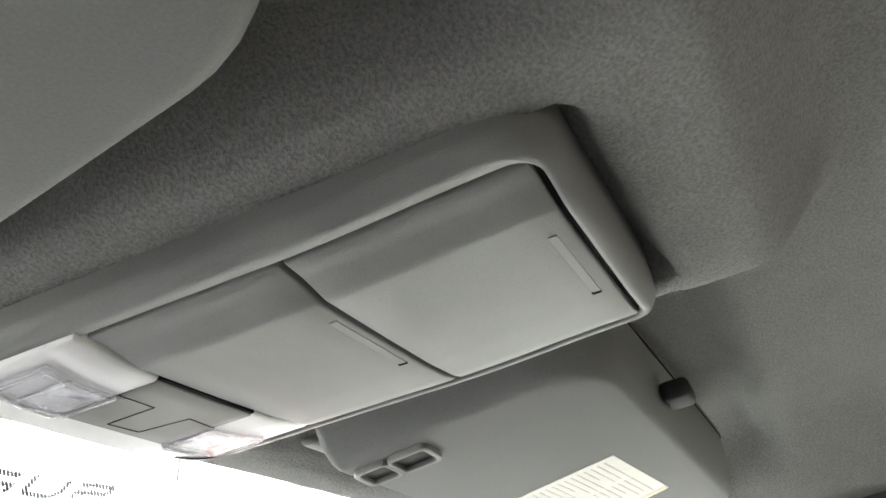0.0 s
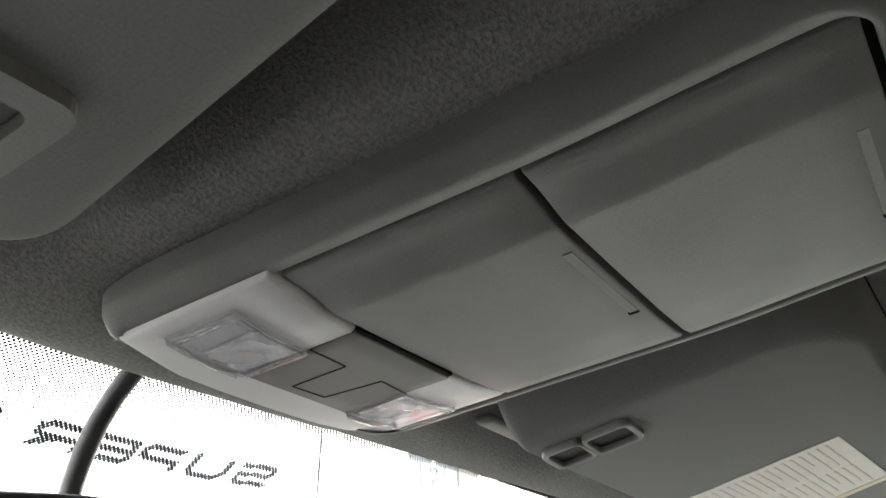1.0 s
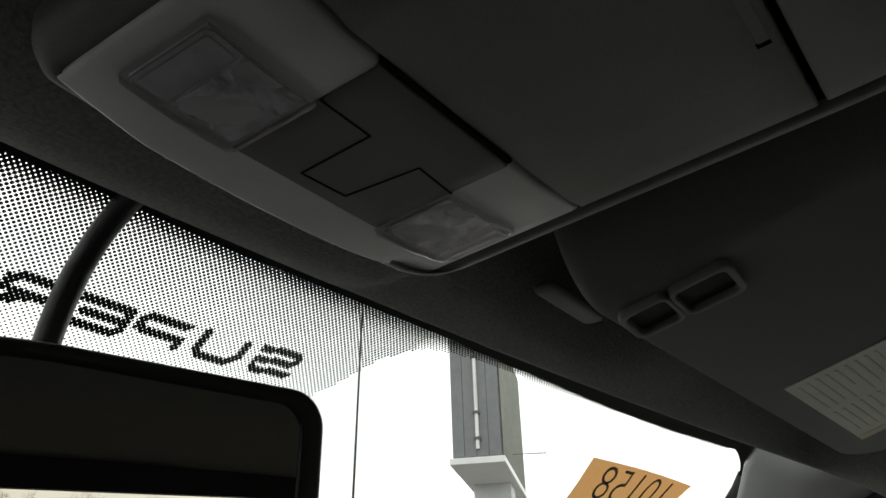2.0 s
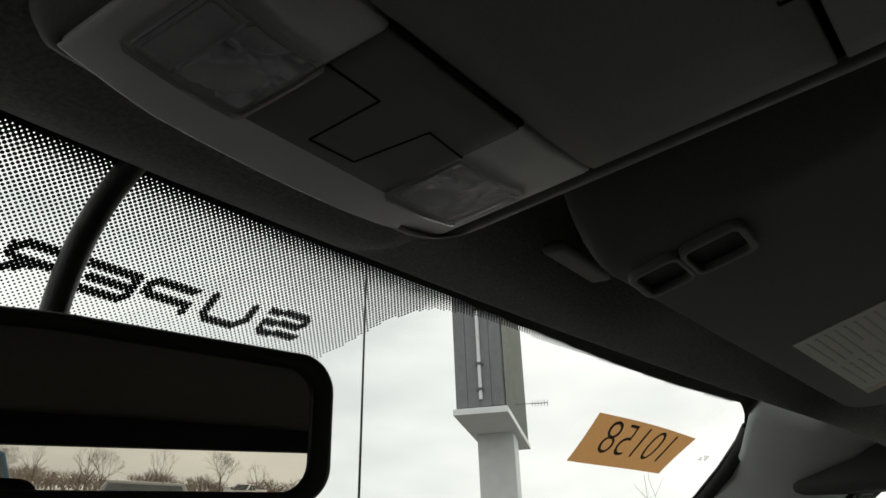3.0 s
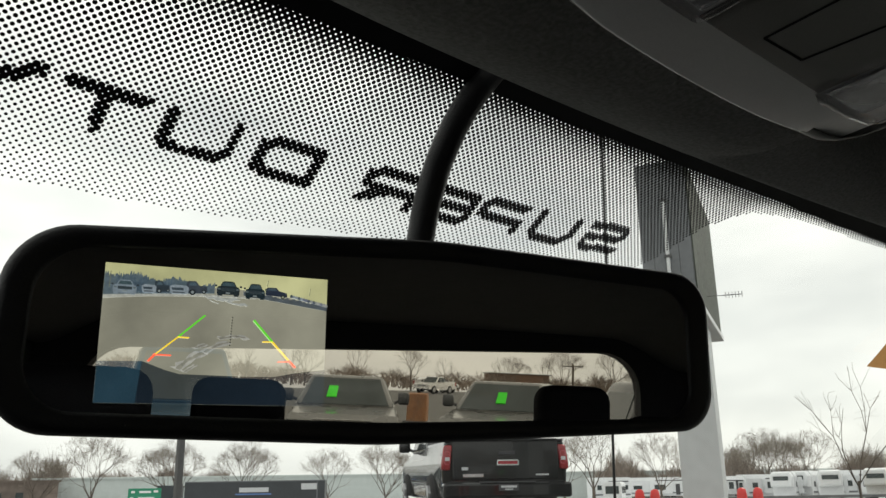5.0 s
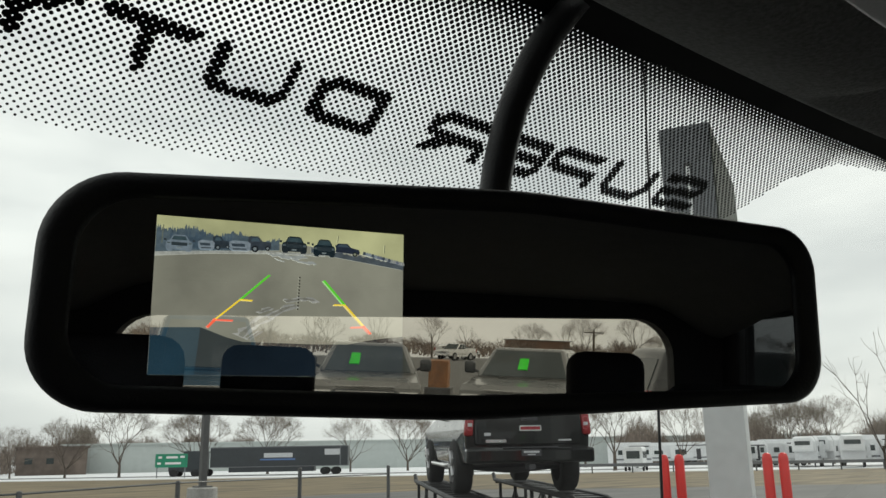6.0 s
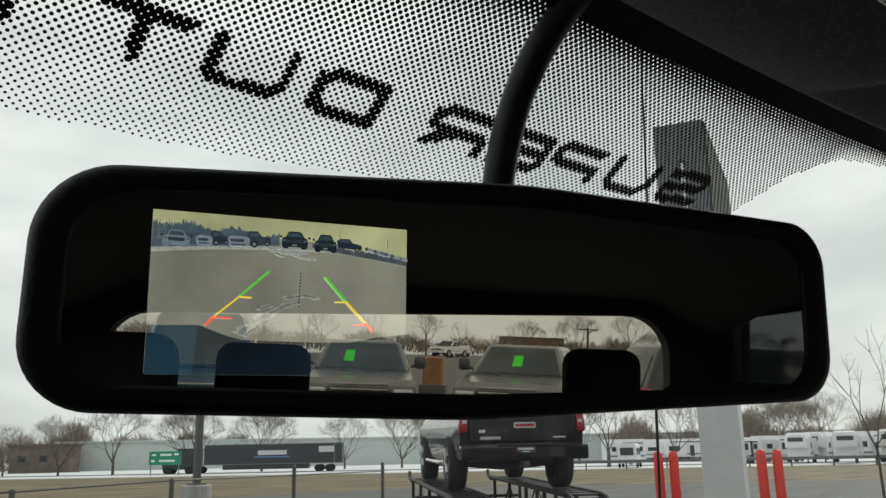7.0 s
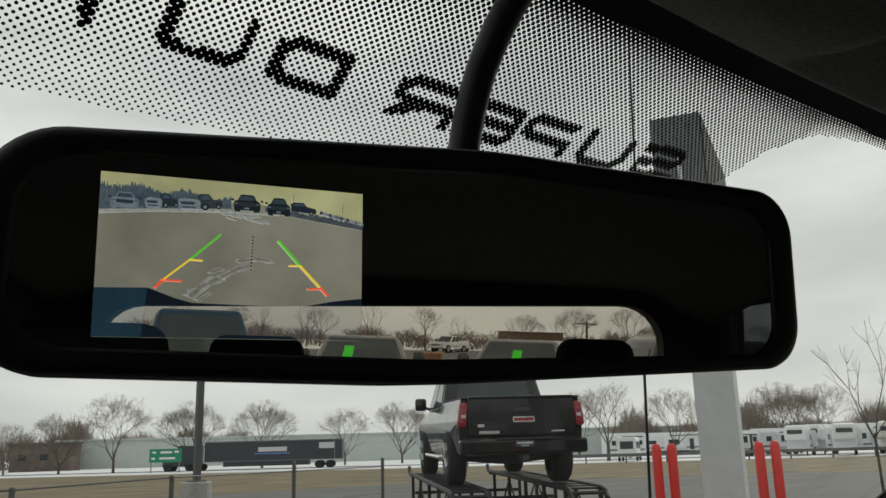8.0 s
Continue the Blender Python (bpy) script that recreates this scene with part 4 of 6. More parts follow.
# the far rows of the lot, car by car
for k in range(15):
    f = k / 14
    a0, b0 = 0.825 + 0.17 * f, 0.155 + 0.055 * f
    col = ((0.26, 0.30, 0.33), (0.05, 0.07, 0.10), (0.14, 0.16, 0.22), (0.30, 0.31, 0.30))[disp_rng.randrange(4)]
    shot("display_far_car", [(a0 - 0.008, b0 + 0.012), (a0 - 0.007, b0), (a0 - 0.003, b0 - 0.010), (a0 + 0.004, b0 - 0.010), (a0 + 0.008, b0 + 0.002), (a0 + 0.008, b0 + 0.014)], col, 0.5, 4)
for a0, b0, h in ((0.712, 0.045, 0.05), (0.915, 0.085, 0.06), (0.025, 0.06, 0.12)):
    shot("display_post", bar((a0, b0), (a0 - 0.003, b0 + h), 0.0016), (0.16, 0.17, 0.12), 0.5, 4)
for pts, col in (
    (bar((0.435, 0.345), (0.325, 0.515), 0.005), (0.10, 0.55, 0.03)), (bar((0.655, 0.36), (0.745, 0.52), 0.005), (0.10, 0.55, 0.03)),
    (bar((0.325, 0.515), (0.235, 0.645), 0.004), (0.85, 0.6, 0.03)), (bar((0.325, 0.515), (0.372, 0.518), 0.004), (0.85, 0.6, 0.03)),
    (bar((0.745, 0.52), (0.825, 0.655), 0.004), (0.85, 0.6, 0.03)), (bar((0.70, 0.522), (0.745, 0.52), 0.004), (0.85, 0.6, 0.03)),
    (bar((0.235, 0.645), (0.205, 0.70), 0.006), (0.9, 0.1, 0.04)), (bar((0.225, 0.65), (0.30, 0.652), 0.005), (0.9, 0.1, 0.04)),
    (bar((0.825, 0.655), (0.858, 0.71), 0.005), (0.9, 0.1, 0.04)), (bar((0.775, 0.67), (0.83, 0.665), 0.005), (0.9, 0.1, 0.04)),
):
    shot("display_guide", pts, col, 0.75, 6)
for k in range(11):
    b = 0.345 + 0.021 * k
    shot("display_dot", bar((0.556 - 0.0005 * k, b), (0.556 - 0.0005 * k, b + 0.010), 0.0028), (0.02, 0.02, 0.015), 0.5, 6)
arm_pts = []
for k in range(13):
    f = k / 12
    a, b2, c2 = Vector((-0.0005, 0.003, 1.9135)), Vector((-0.010, 0.044, 1.882)), Vector((-0.0125, 0.046, 1.815))
    arm_pts.append(((1 - f) ** 2 * a + 2 * f * (1 - f) * b2 + f * f * c2))
bm = tube(arm_pts, [0.0066] * 13, 14)
bmesh.ops.transform(bm, matrix=MIR.inverted(), verts=bm.verts)
part("arm", bm, BLACK, rear_mirror, "curved black arm", True)

def unseen_bonnet():
    """The bonnet, unseen, added to block ground light: a shallow crowned sheet with turned-down rims."""
    return sheet(lambda u, v: (u * 0.92, 0.62 + 1.45 * v, 1.375 - 0.10 * v ** 2 - 0.05 * abs(u) ** 3 - 0.25 * max(0.0, abs(u) - 0.93) * 8 - 0.4 * max(0.0, v - 0.95) * 8), span(-1, 1, 21), span(0, 1, 21))


# ---- notes on the glass, antenna ----
note = thing("paper_note", pose(0.61, 0.03, 1.835), "brown kraft paper note with a handwritten number on the windscreen", "note")


def on_note(u, v, off=0.003):
    curl = 0.004 * (1 - u) * v + 0.002 * math.sin(3 * u + 2 * v)
    x = 0.5235 + 0.181 * u + 0.006 * v * (1 - u)
    s = 0.0515 + 0.008 * u + 0.059 * v - 0.001 * u * v - 0.004 * math.sin(math.pi * u) * (1 - v)
    return on_glass(x, s, off + curl) - Vector((0.61, 0.03, 1.835))


def kraft():
    m = KRAFT
    n, l = m.node_tree.nodes, m.node_tree.links
    p = n["Principled BSDF"]
    tr, ad, out = n.new("ShaderNodeBsdfTranslucent"), n.new("ShaderNodeMixShader"), n["Material Output"]
    tr.inputs["Color"].default_value = (0.46, 0.25, 0.10, 1)
    ad.inputs["Fac"].default_value = 0.55
    l.new(p.outputs["BSDF"], ad.inputs[1])
    l.new(tr.outputs["BSDF"], ad.inputs[2])
    l.new(ad.outputs["Shader"], out.inputs["Surface"])


kraft()
note_sheet = part("sheet", sheet(lambda u, v: on_note(u, v), span(0, 1, 16), span(0, 1, 8)), KRAFT, note, smooth=True)
fc = bpy.data.curves.new("number", "FONT")
fc.body, fc.size, fc.align_x, fc.align_y, fc.offset = "10158", 1.0, "CENTER", "CENTER", -0.014
tmp = new("number", fc)
bpy.context.view_layer.update()
me = bpy.data.meshes.new_from_object(tmp)
bpy.data.objects.remove(tmp)
bm = bmesh.new()
bm.from_mesh(me)
for v in bm.verts:
    # written on the outer side: from inside it shows mirrored
    u = 0.52 - v.co.x * 0.30 - v.co.y * 0.05
    w = 0.44 - v.co.y * 0.98
    v.co = on_note(u, w, 0.0036)
part("handwriting", bm, MARKER, note, "dark marker number showing through, mirrored")
sticker = thing("glass_mark", pose(0.757, -0.011, 1.841), "tiny printed mark in the corner of the windscreen", "mark")
bm = bmesh.new()
for k in range(4):
    for j in range(3):
        if (k * 7 + j * 5) % 4:
            q = on_glass(0.749 + 0.004 * k, 0.083 + 0.003 * j, 0.0012) - Vector((0.757, -0.011, 1.841))
            bm.faces.new([bm.verts.new(q + Vector((dx * 0.0013, dy * 0.0008, -dy * 0.0007))) for dx, dy in ((-1, -1), (1, -1), (1, 1), (-1, 1))])
part("print", bm, FRIT, sticker)
mast = thing("radio_antenna", pose(0.652, 0.438, 1.40), "thin black radio antenna mast on the cowl", "antenna")
part("mast", tube([(0, 0, 0.02), (0, -0.004, 0.5), (0, -0.006, 0.86)], [0.0022, 0.0017, 0.0012], 8), STEEL, mast)
part("antenna_base", tube([(0, 0, 0.0), (0, 0, 0.012), (0, 0, 0.03)], [0.014, 0.012, 0.004], 10), TRIM, mast)
tagged(mesh_ob("cowl", box(-0.80, 0.80, 0.40, 0.66, 1.34, 1.40, 0.01), TRIM), "dark plastic cowl below the windscreen", "cowl", kind="structure")
tagged(mesh_ob("bonnet", unseen_bonnet(), TRIM, True), "unseen dark bonnet blocking ground light in front of the windscreen", "bonnet", kind="structure")

for ob in [o for o in scene.objects if o.parent is None and o not in (cam, sun, rear_mirror)]:
    ob.matrix_basis = CAB @ ob.matrix_basis

# ---- outdoors ----
EYE0 = Vector((-0.24, -0.184, 1.718))


def at(az, dist, z=0.0, turn=0.0):
    """A pose on the ground at a bearing (degrees right of straight ahead) and distance."""
    return pose(EYE0.x + dist * math.sin(radians(az)), EYE0.y + dist * math.cos(radians(az)), z, 0, 0, turn)


def ground_mat():
    m = bpy.data.materials.new("ground")
    m.use_nodes = True
    n, l = m.node_tree.nodes, m.node_tree.links
    p = n["Principled BSDF"]
    geo = n.new("ShaderNodeNewGeometry")
    dot = n.new("ShaderNodeVectorMath")
    dot.operation = "DOT_PRODUCT"
    dot.inputs[1].default_value = (math.sin(radians(48)), math.cos(radians(48)), 0)
    l.new(geo.outputs["Position"], dot.inputs[0])
    big = n.new("ShaderNodeTexNoise")
    big.inputs["Scale"].default_value, big.inputs["Detail"].default_value = 0.06, 6
    fine = n.new("ShaderNodeTexNoise")
    fine.inputs["Scale"].default_value, fine.inputs["Detail"].default_value = 1.3, 9
    l.new(geo.outputs["Position"], big.inputs["Vector"])
    # tufts lie in drifts along the verge
    drift = n.new("ShaderNodeMapping")
    drift.inputs["Rotation"].default_value, drift.inputs["Scale"].default_value = (0, 0, radians(48)), (0.16, 0.45, 1.0)
    l.new(geo.outputs["Position"], drift.inputs["Vector"])
    l.new(drift.outputs["Vector"], fine.inputs["Vector"])
    jig = n.new("ShaderNodeMath")
    jig.operation = "MULTIPLY_ADD"
    jig.inputs[1].default_value = 7.0
    l.new(big.outputs["Fac"], jig.inputs[0])
    l.new(dot.outputs["Value"], jig.inputs[2])

    def step(lo, hi, src):
        r = n.new("ShaderNodeMapRange")
        r.inputs["From Min"].default_value, r.inputs["From Max"].default_value = lo, hi
        l.new(src, r.inputs["Value"])
        return r.outputs["Result"]

    def tone(dark, light):
        r = n.new("ShaderNodeValToRGB")
        r.color_ramp.elements[0].position, r.color_ramp.elements[0].color = 0.3, (*dark, 1)
        r.color_ramp.elements[1].position, r.color_ramp.elements[1].color = 0.72, (*light, 1)
        l.new(fine.outputs["Fac"], r.inputs["Fac"])
        return r.outputs["Color"]

    def blend(a, b, fac):
        x = n.new("ShaderNodeMix")
        x.data_type = "RGBA"
        l.new(fac, x.inputs["Factor"])
        l.new(a, x.inputs["A"])
        l.new(b, x.inputs["B"])
        return x.outputs["Result"]

    lot, road = tone((0.08, 0.078, 0.073), (0.135, 0.132, 0.125)), tone((0.05, 0.05, 0.05), (0.075, 0.075, 0.075))
    grass, snow = tone((0.062, 0.047, 0.022), (0.235, 0.175, 0.088)), tone((0.66, 0.67, 0.69), (0.82, 0.83, 0.84))
    c = blend(snow, lot, step(-62, -58, jig.outputs["Value"]))
    ahead = n.new("ShaderNodeVectorMath")
    ahead.operation = "DOT_PRODUCT"
    ahead.inputs[1].default_value = (0, 1, 0)
    l.new(geo.outputs["Position"], ahead.inputs[0])
    c = blend(c, grass, step(50.5, 51.0, jig.outputs["Value"]))
    c = blend(c, grass, step(36.5, 37.0, ahead.outputs["Value"]))
    c = blend(c, snow, step(90, 97, jig.outputs["Value"]))
    c = blend(c, road, step(103, 103.5, dot.outputs["Value"]))
    c = blend(c, snow, step(110, 111, dot.outputs["Value"]))
    l.new(c, p.inputs["Base Color"])
    p.inputs["Roughness"].default_value = 0.8
    b = n.new("ShaderNodeBump")
    b.inputs["Strength"].default_value, b.inputs["Distance"].default_value = 0.5, 0.03
    l.new(fine.outputs["Fac"], b.inputs["Height"])
    l.new(b.outputs["Normal"], p.inputs["Normal"])
    return m


gr = mesh_ob("ground", sheet(lambda x, y: (x, y, 0.0), span(-2400, 2400, 41), span(-2400, 2400, 41)), ground_mat())
tagged(gr, "asphalt lot giving way to brown winter grass, a road and snowy fields", "ground", kind="structure")

BARK = mat("bark", (0.12, 0.098, 0.08), 0.95, 0, 0.3, 12, 0.6, 0.2, 1.5, spec=0.2)
TWIG = mat("twigs", (0.20, 0.17, 0.14), 0.95, 0, 0.2, 5, 0, 0.2, 0.6, spec=0.1)
THICKET = mat("thicket", (0.20, 0.165, 0.14), 1.0, 0, 0.35, 2.0, 0, 0.3, 0.2, spec=0.1)
GREY_STEEL = mat("painted_grey_steel", (0.16, 0.168, 0.18), 0.5, 0.1, 0.1, 8, 0, 0.1, 1.2)
PALE = mat("white_painted_steel", (0.74, 0.75, 0.76), 0.5, 0, 0.05, 6, 0, 0.06, 0.8)
WOODSIGN = mat("weathered_board", (0.075, 0.085, 0.07), 0.85, 0, 0.3, 9, 0.3, 0.25, 1.6)
DARKPOST = mat("dark_post_paint", (0.09, 0.09, 0.09), 0.5, 0.2, 0.1, 10, 0, 0.1, 2)
COLUMN = mat("pale_grey_column_paint", (0.56, 0.58, 0.585), 0.5, 0, 0.05, 6, 0, 0.06, 0.8)
RED = mat("red_bollard_paint", (0.72, 0.035, 0.03), 0.45, 0, 0.06, 10, 0, 0.1, 3)
CONCRETE = mat("concrete", (0.36, 0.35, 0.33), 0.9, 0, 0.2, 30, 0.4, 0.15, 4)
PAINT_BLACK = mat("black_car_paint", (0.006, 0.0072, 0.007), 0.16, 0.0, 0.05, 40, 0, 0.15, 2, spec=0.35, clear=0.4)
PAINT_SILVER = mat("silver_car_paint", (0.17, 0.17, 0.165), 0.3, 0.5, 0.05, 40, 0, 0.1, 2, clear=0.5)
PAINT_WHITE = mat("white_car_paint", (0.62, 0.62, 0.61), 0.3, 0.0, 0.05, 40, 0, 0.1, 2, clear=0.5)
PAINT_DARK = mat("charcoal_car_paint", (0.05, 0.052, 0.055), 0.3, 0.4, 0.05, 40, 0, 0.1, 2, clear=0.5)
PAINT_BLUE = mat("dark_blue_car_paint", (0.010, 0.045, 0.085), 0.35, 0.0, 0.05, 40, 0, 0.1, 2, spec=0.3)
CAR_GLASS = mat("dark_car_glass", (0.035, 0.045, 0.045), 0.08, 0, 0.1, 3, 0, 0.2, 1.0)
TYRE = mat("tyre_rubber", (0.018, 0.018, 0.018), 0.85, 0, 0.2, 30, 0.3, 0.2, 6)
RIM = mat("alloy_rim", (0.45, 0.45, 0.46), 0.35, 0.8, 0.1, 30, 0, 0.1, 6)
CHROME = mat("chrome", (0.7, 0.7, 0.7), 0.15, 1.0, 0.05, 30, 0, 0.1, 6)
TAIL = mat("tail_lamp_red", (0.28, 0.015, 0.018), 0.2, 0, 0.1, 30, 0, 0.1, 8, clear=0.5)
BADGE = mat("red_badge", (0.36, 0.03, 0.045), 0.3, 0, 0.1, 60, 0, 0.1, 10)
GREEN_TAG = mat("green_tag", (0.05, 0.75, 0.03), 0.6, 0, 0.05, 30, 0, 0.1, 6)
PLATE_TAG = mat("plate_tag", (0.55, 0.56, 0.58), 0.5, 0, 0.1, 40, 0, 0.1, 10)
HEADLAMP = mat("head_lamp", (0.6, 0.6, 0.6), 0.15, 0.3, 0.1, 30, 0, 0.1, 10)
GREEN_SIGN = mat("green_sign_face", (0.01, 0.22, 0.12), 0.5, 0, 0.05, 6, 0, 0.1, 2)
TRAILER = mat("dark_trailer_side", (0.028, 0.034, 0.04), 0.45, 0, 0.1, 4, 0, 0.15, 0.6)
WAREHOUSE = mat("pale_metal_cladding", (0.52, 0.56, 0.545), 0.7, 0.1, 0.06, 1.2, 0, 0.06, 0.08)
ORANGE = mat("rusty_orange_paint", (0.26, 0.12, 0.05), 0.8, 0, 0.2, 8, 0, 0.2, 2)


def side_plate(profile, x0, x1, bevel=0.03):
    """A body with a side profile (y, z), from x0 to x1."""
    bm = bmesh.new()
    a = [bm.verts.new((x0, y, z)) for y, z in profile]
    b = [bm.verts.new((x1, y, z)) for y, z in profile]
    fa, fb = bm.faces.new(a), bm.faces.new(b[::-1])
    n = len(profile)
    for k in range(n):
        bm.faces.new((a[k], b[k], b[(k + 1) % n], a[(k + 1) % n]))
    if bevel:
        bmesh.ops.bevel(bm, geom=list(fa.edges) + list(fb.edges), offset=bevel, segments=2, affect="EDGES", profile=0.6)
    return bm


def tumble(bm, z0, z1, lean):
    """Leans a body's sides inwards above a crease at z0, up to its top at z1."""
    bmesh.ops.bisect_plane(bm, geom=bm.verts[:] + bm.edges[:] + bm.faces[:], plane_co=(0, 0, z0), plane_no=(0, 0, 1))
    for v in bm.verts:
        k = max(0.0, (v.co.z - z0) / (z1 - z0))
        v.co.x *= 1 - lean * k - 0.04 * max(0.0, (0.8 - v.co.z) / 0.4)
    return bm


def cab_shell(y0, y1, ty0, ty1, z0, z1, w0, w1, bevel=0.05):
    bm = bmesh.new()
    v = [bm.verts.new(p) for p in ((-w0, y0, z0), (w0, y0, z0), (w0, y1, z0), (-w0, y1, z0), (-w1, ty0, z1), (w1, ty0, z1), (w1, ty1, z1), (-w1, ty1, z1))]
    for f in ((0, 1, 5, 4), (1, 2, 6, 5), (2, 3, 7, 6), (3, 0, 4, 7), (4, 5, 6, 7), (0, 3, 2, 1)):
        bm.faces.new([v[k] for k in f])
    bmesh.ops.bevel(bm, geom=bm.edges[:], offset=bevel, segments=4, affect="EDGES", profile=0.55)
    return bm


def quad_panel(c, a0, a1, b0, b1, off=0.012):
    """A thin pane on the quad c (bottom-left, bottom-right, top-right, top-left) between fractions of it."""
    c = [Vector(p) for p in c]
    n2 = (c[1] - c[0]).cross(c[3] - c[0]).normalized()

    def q(a, b):
        return (c[0].lerp(c[1], a)).lerp(c[3].lerp(c[2], a), b)

    bm = bmesh.new()
    pts = [q(a0, b0), q(a1, b0), q(a1, b1), q(a0, b1)]
    lo, hi = [bm.verts.new(p - n2 * 0.004) for p in pts], [bm.verts.new(p + n2 * off) for p in pts]
    bm.faces.new(lo[::-1])
    top = bm.faces.new(hi)
    for k in range(4):
        bm.faces.new((lo[k], lo[(k + 1) % 4], hi[(k + 1) % 4], hi[k]))
    bmesh.ops.bevel(bm, geom=list(top.edges), offset=min(0.008, off * 0.6), segments=1, affect="EDGES")
    return bm


def wheel(parent, x, y, r=0.40, w=0.26):
    prof_t = ((-w / 2, r * 0.62), (-w / 2, r * 0.9), (-w / 2 + 0.04, r), (w / 2 - 0.04, r), (w / 2, r * 0.9), (w / 2, r * 0.62))
    bm = bmesh.new()
    rows = [[bm.verts.new((px, pr * math.cos(2 * math.pi * k / 24), pr * math.sin(2 * math.pi * k / 24))) for k in range(24)] for px, pr in prof_t]
    for a, b in zip(rows, rows[1:]):
        for k in range(24):
            bm.faces.new((a[k], a[(k + 1) % 24], b[(k + 1) % 24], b[k]))
    t = part("wheel", bm, TYRE, parent, "black tyre on an alloy rim", True)
    t.matrix_basis = pose(x, y, r)
    s = 1 if x > 0 else -1
    bm = tube([(s * (w / 2 - 0.06), 0, 0), (s * (w / 2 - 0.015), 0, 0)], r * 0.63, 20)
    for k in range(5):
        a = 2 * math.pi * k / 5
        tube([(s * (w / 2 - 0.01), 0, 0), (s * (w / 2 + 0.0), r * 0.58 * math.cos(a), r * 0.58 * math.sin(a))], 0.035, 5, bm)
    part("rim", bm, RIM, t)


def vehicle(name, m, paint, label, pickup, hood=1.12, belt=1.22, roof=1.88, length=5.7, tag=0):
    """A pickup or a tall wagon: local y points forwards, its tail at y = 0, tyres on z = 0."""
    t = thing(name, m, label, "vehicle", "parked vehicles")
    w = 0.97
    f = length
    prof_b = [(0.05, 0.62), (0.02, 1.30 if pickup else 1.0), (0.06, 1.34 if pickup else belt)]
    prof_b += [(2.0, 1.34), (2.02, belt)] if pickup else [(0.5, belt + 0.02)]
    prof_b += [(f - 1.55, belt), (f - 1.4, hood + 0.06), (f - 0.25, hood - 0.04), (f - 0.06, hood - 0.14), (f, 0.62), (f - 0.05, 0.5)]
    prof_b += [(f - 0.52, 0.46)] + [(f - 1.0 + 0.48 * math.cos(a), 0.46 + 0.44 * math.sin(a)) for a in span(0.1, math.pi - 0.1, 9)] + [(f - 1.5, 0.42)]
    prof_b += [(1.7, 0.42)] + [(1.2 + 0.48 * math.cos(a), 0.46 + 0.44 * math.sin(a)) for a in span(0.1, math.pi - 0.1, 9)] + [(0.7, 0.46), (0.3, 0.5)]
    body = part("body", tumble(side_plate(prof_b, -w, w, 0.05), 1.0, 1.34, 0.05), paint, t)
    cy0, cy1, ty0, ty1 = (2.02, f - 1.35, 2.28, f - 2.15) if pickup else (0.12, f - 1.35, 0.42, f - 2.15)
    w0, w1, zb = w - 0.03, w - (0.17 if pickup else 0.27), belt - 0.03
    cab = part("cab", cab_shell(cy0, cy1, ty0, ty1, zb, roof, w0, w1, 0.11 if pickup else 0.10), paint, t, smooth=True)
    back = ((-w0, cy0, zb), (w0, cy0, zb), (w1, ty0, roof), (-w1, ty0, roof))
    front = ((w0, cy1, zb), (-w0, cy1, zb), (-w1, ty1, roof), (w1, ty1, roof))
    part("rear_window", quad_panel(back, 0.13, 0.87, 0.12, 0.78), CAR_GLASS, cab)
    scr = part("front_window", quad_panel(front, 0.06, 0.94, 0.06, 0.90), CAR_GLASS, cab)
    left = ((-w0, cy1, zb), (-w0, cy0, zb), (-w1, ty0, roof), (-w1, ty1, roof))
    right = ((w0, cy0, zb), (w0, cy1, zb), (w1, ty1, roof), (w1, ty0, roof))
    for sd, order in ((left, 1), (right, -1)):
        cuts = ((0.10, 0.44), (0.47, 0.80), (0.83, 0.95)) if not pickup else ((0.10, 0.50), (0.54, 0.92))
        for a0, a1 in cuts:
            a, b = (a0, a1) if order > 0 else (1 - a1, 1 - a0)
            part("side_window", quad_panel(sd, a, b, 0.10, 0.88), CAR_GLASS, cab)
    for x in (-w + 0.10, w - 0.10):
        wheel(t, x, 1.2, *((0.43, 0.29) if pickup else (0.40, 0.26)))
        wheel(t, x, f - 1.0, *((0.43, 0.29) if pickup else (0.40, 0.26)))
    for sx in (-1, 1):
        mir = part("wing_mirror", box(sx * (w + 0.13) - 0.11, sx * (w + 0.13) + 0.11, cy1 - 0.42, cy1 - 0.28, belt + 0.03, belt + 0.27, 0.05, 3), PAINT_DARK if paint is not PAINT_BLACK else PAINT_BLACK, t, smooth=True)
        part("mirror_foot", tube([(sx * (w - 0.04), cy1 - 0.35, belt + 0.06), (sx * (w + 0.06), cy1 - 0.35, belt + 0.10)], 0.03, 6), TRIM, mir)
        tl = part("tail_lamp", tumble(box(sx * (w - 0.055) - 0.068, sx * (w - 0.055) + 0.068, -0.022, 0.20, 0.90, 1.27, 0.035, 3), 1.0, 1.34, 0.05), TAIL, t, "red tail lamp wrapping round the corner", True)
        part("lamp_divider", box(sx * (w - 0.075) - 0.035, sx * (w - 0.075) + 0.035, -0.026, -0.018, 1.04, 1.09, 0.004), PLATE_TAG, tl, "clear reversing lamp")
        part("lamp_ring", ring(round_rect(-0.045, 0.045, 0.0, 0.20, 0.03), round_rect(-0.03, 0.03, 0.015, 0.185, 0.02), 0, 0.006), BADGE, tl).matrix_basis = pose(sx * (w - 0.075), -0.018, 0.98, 90, 0, 0)
        part("head_lamp", box(sx * (w - 0.22) - 0.17, sx * (w - 0.22) + 0.17, f - 0.09, f + 0.015, hood - 0.36, hood - 0.20, 0.03, 2), HEADLAMP, t, "clear head lamp")
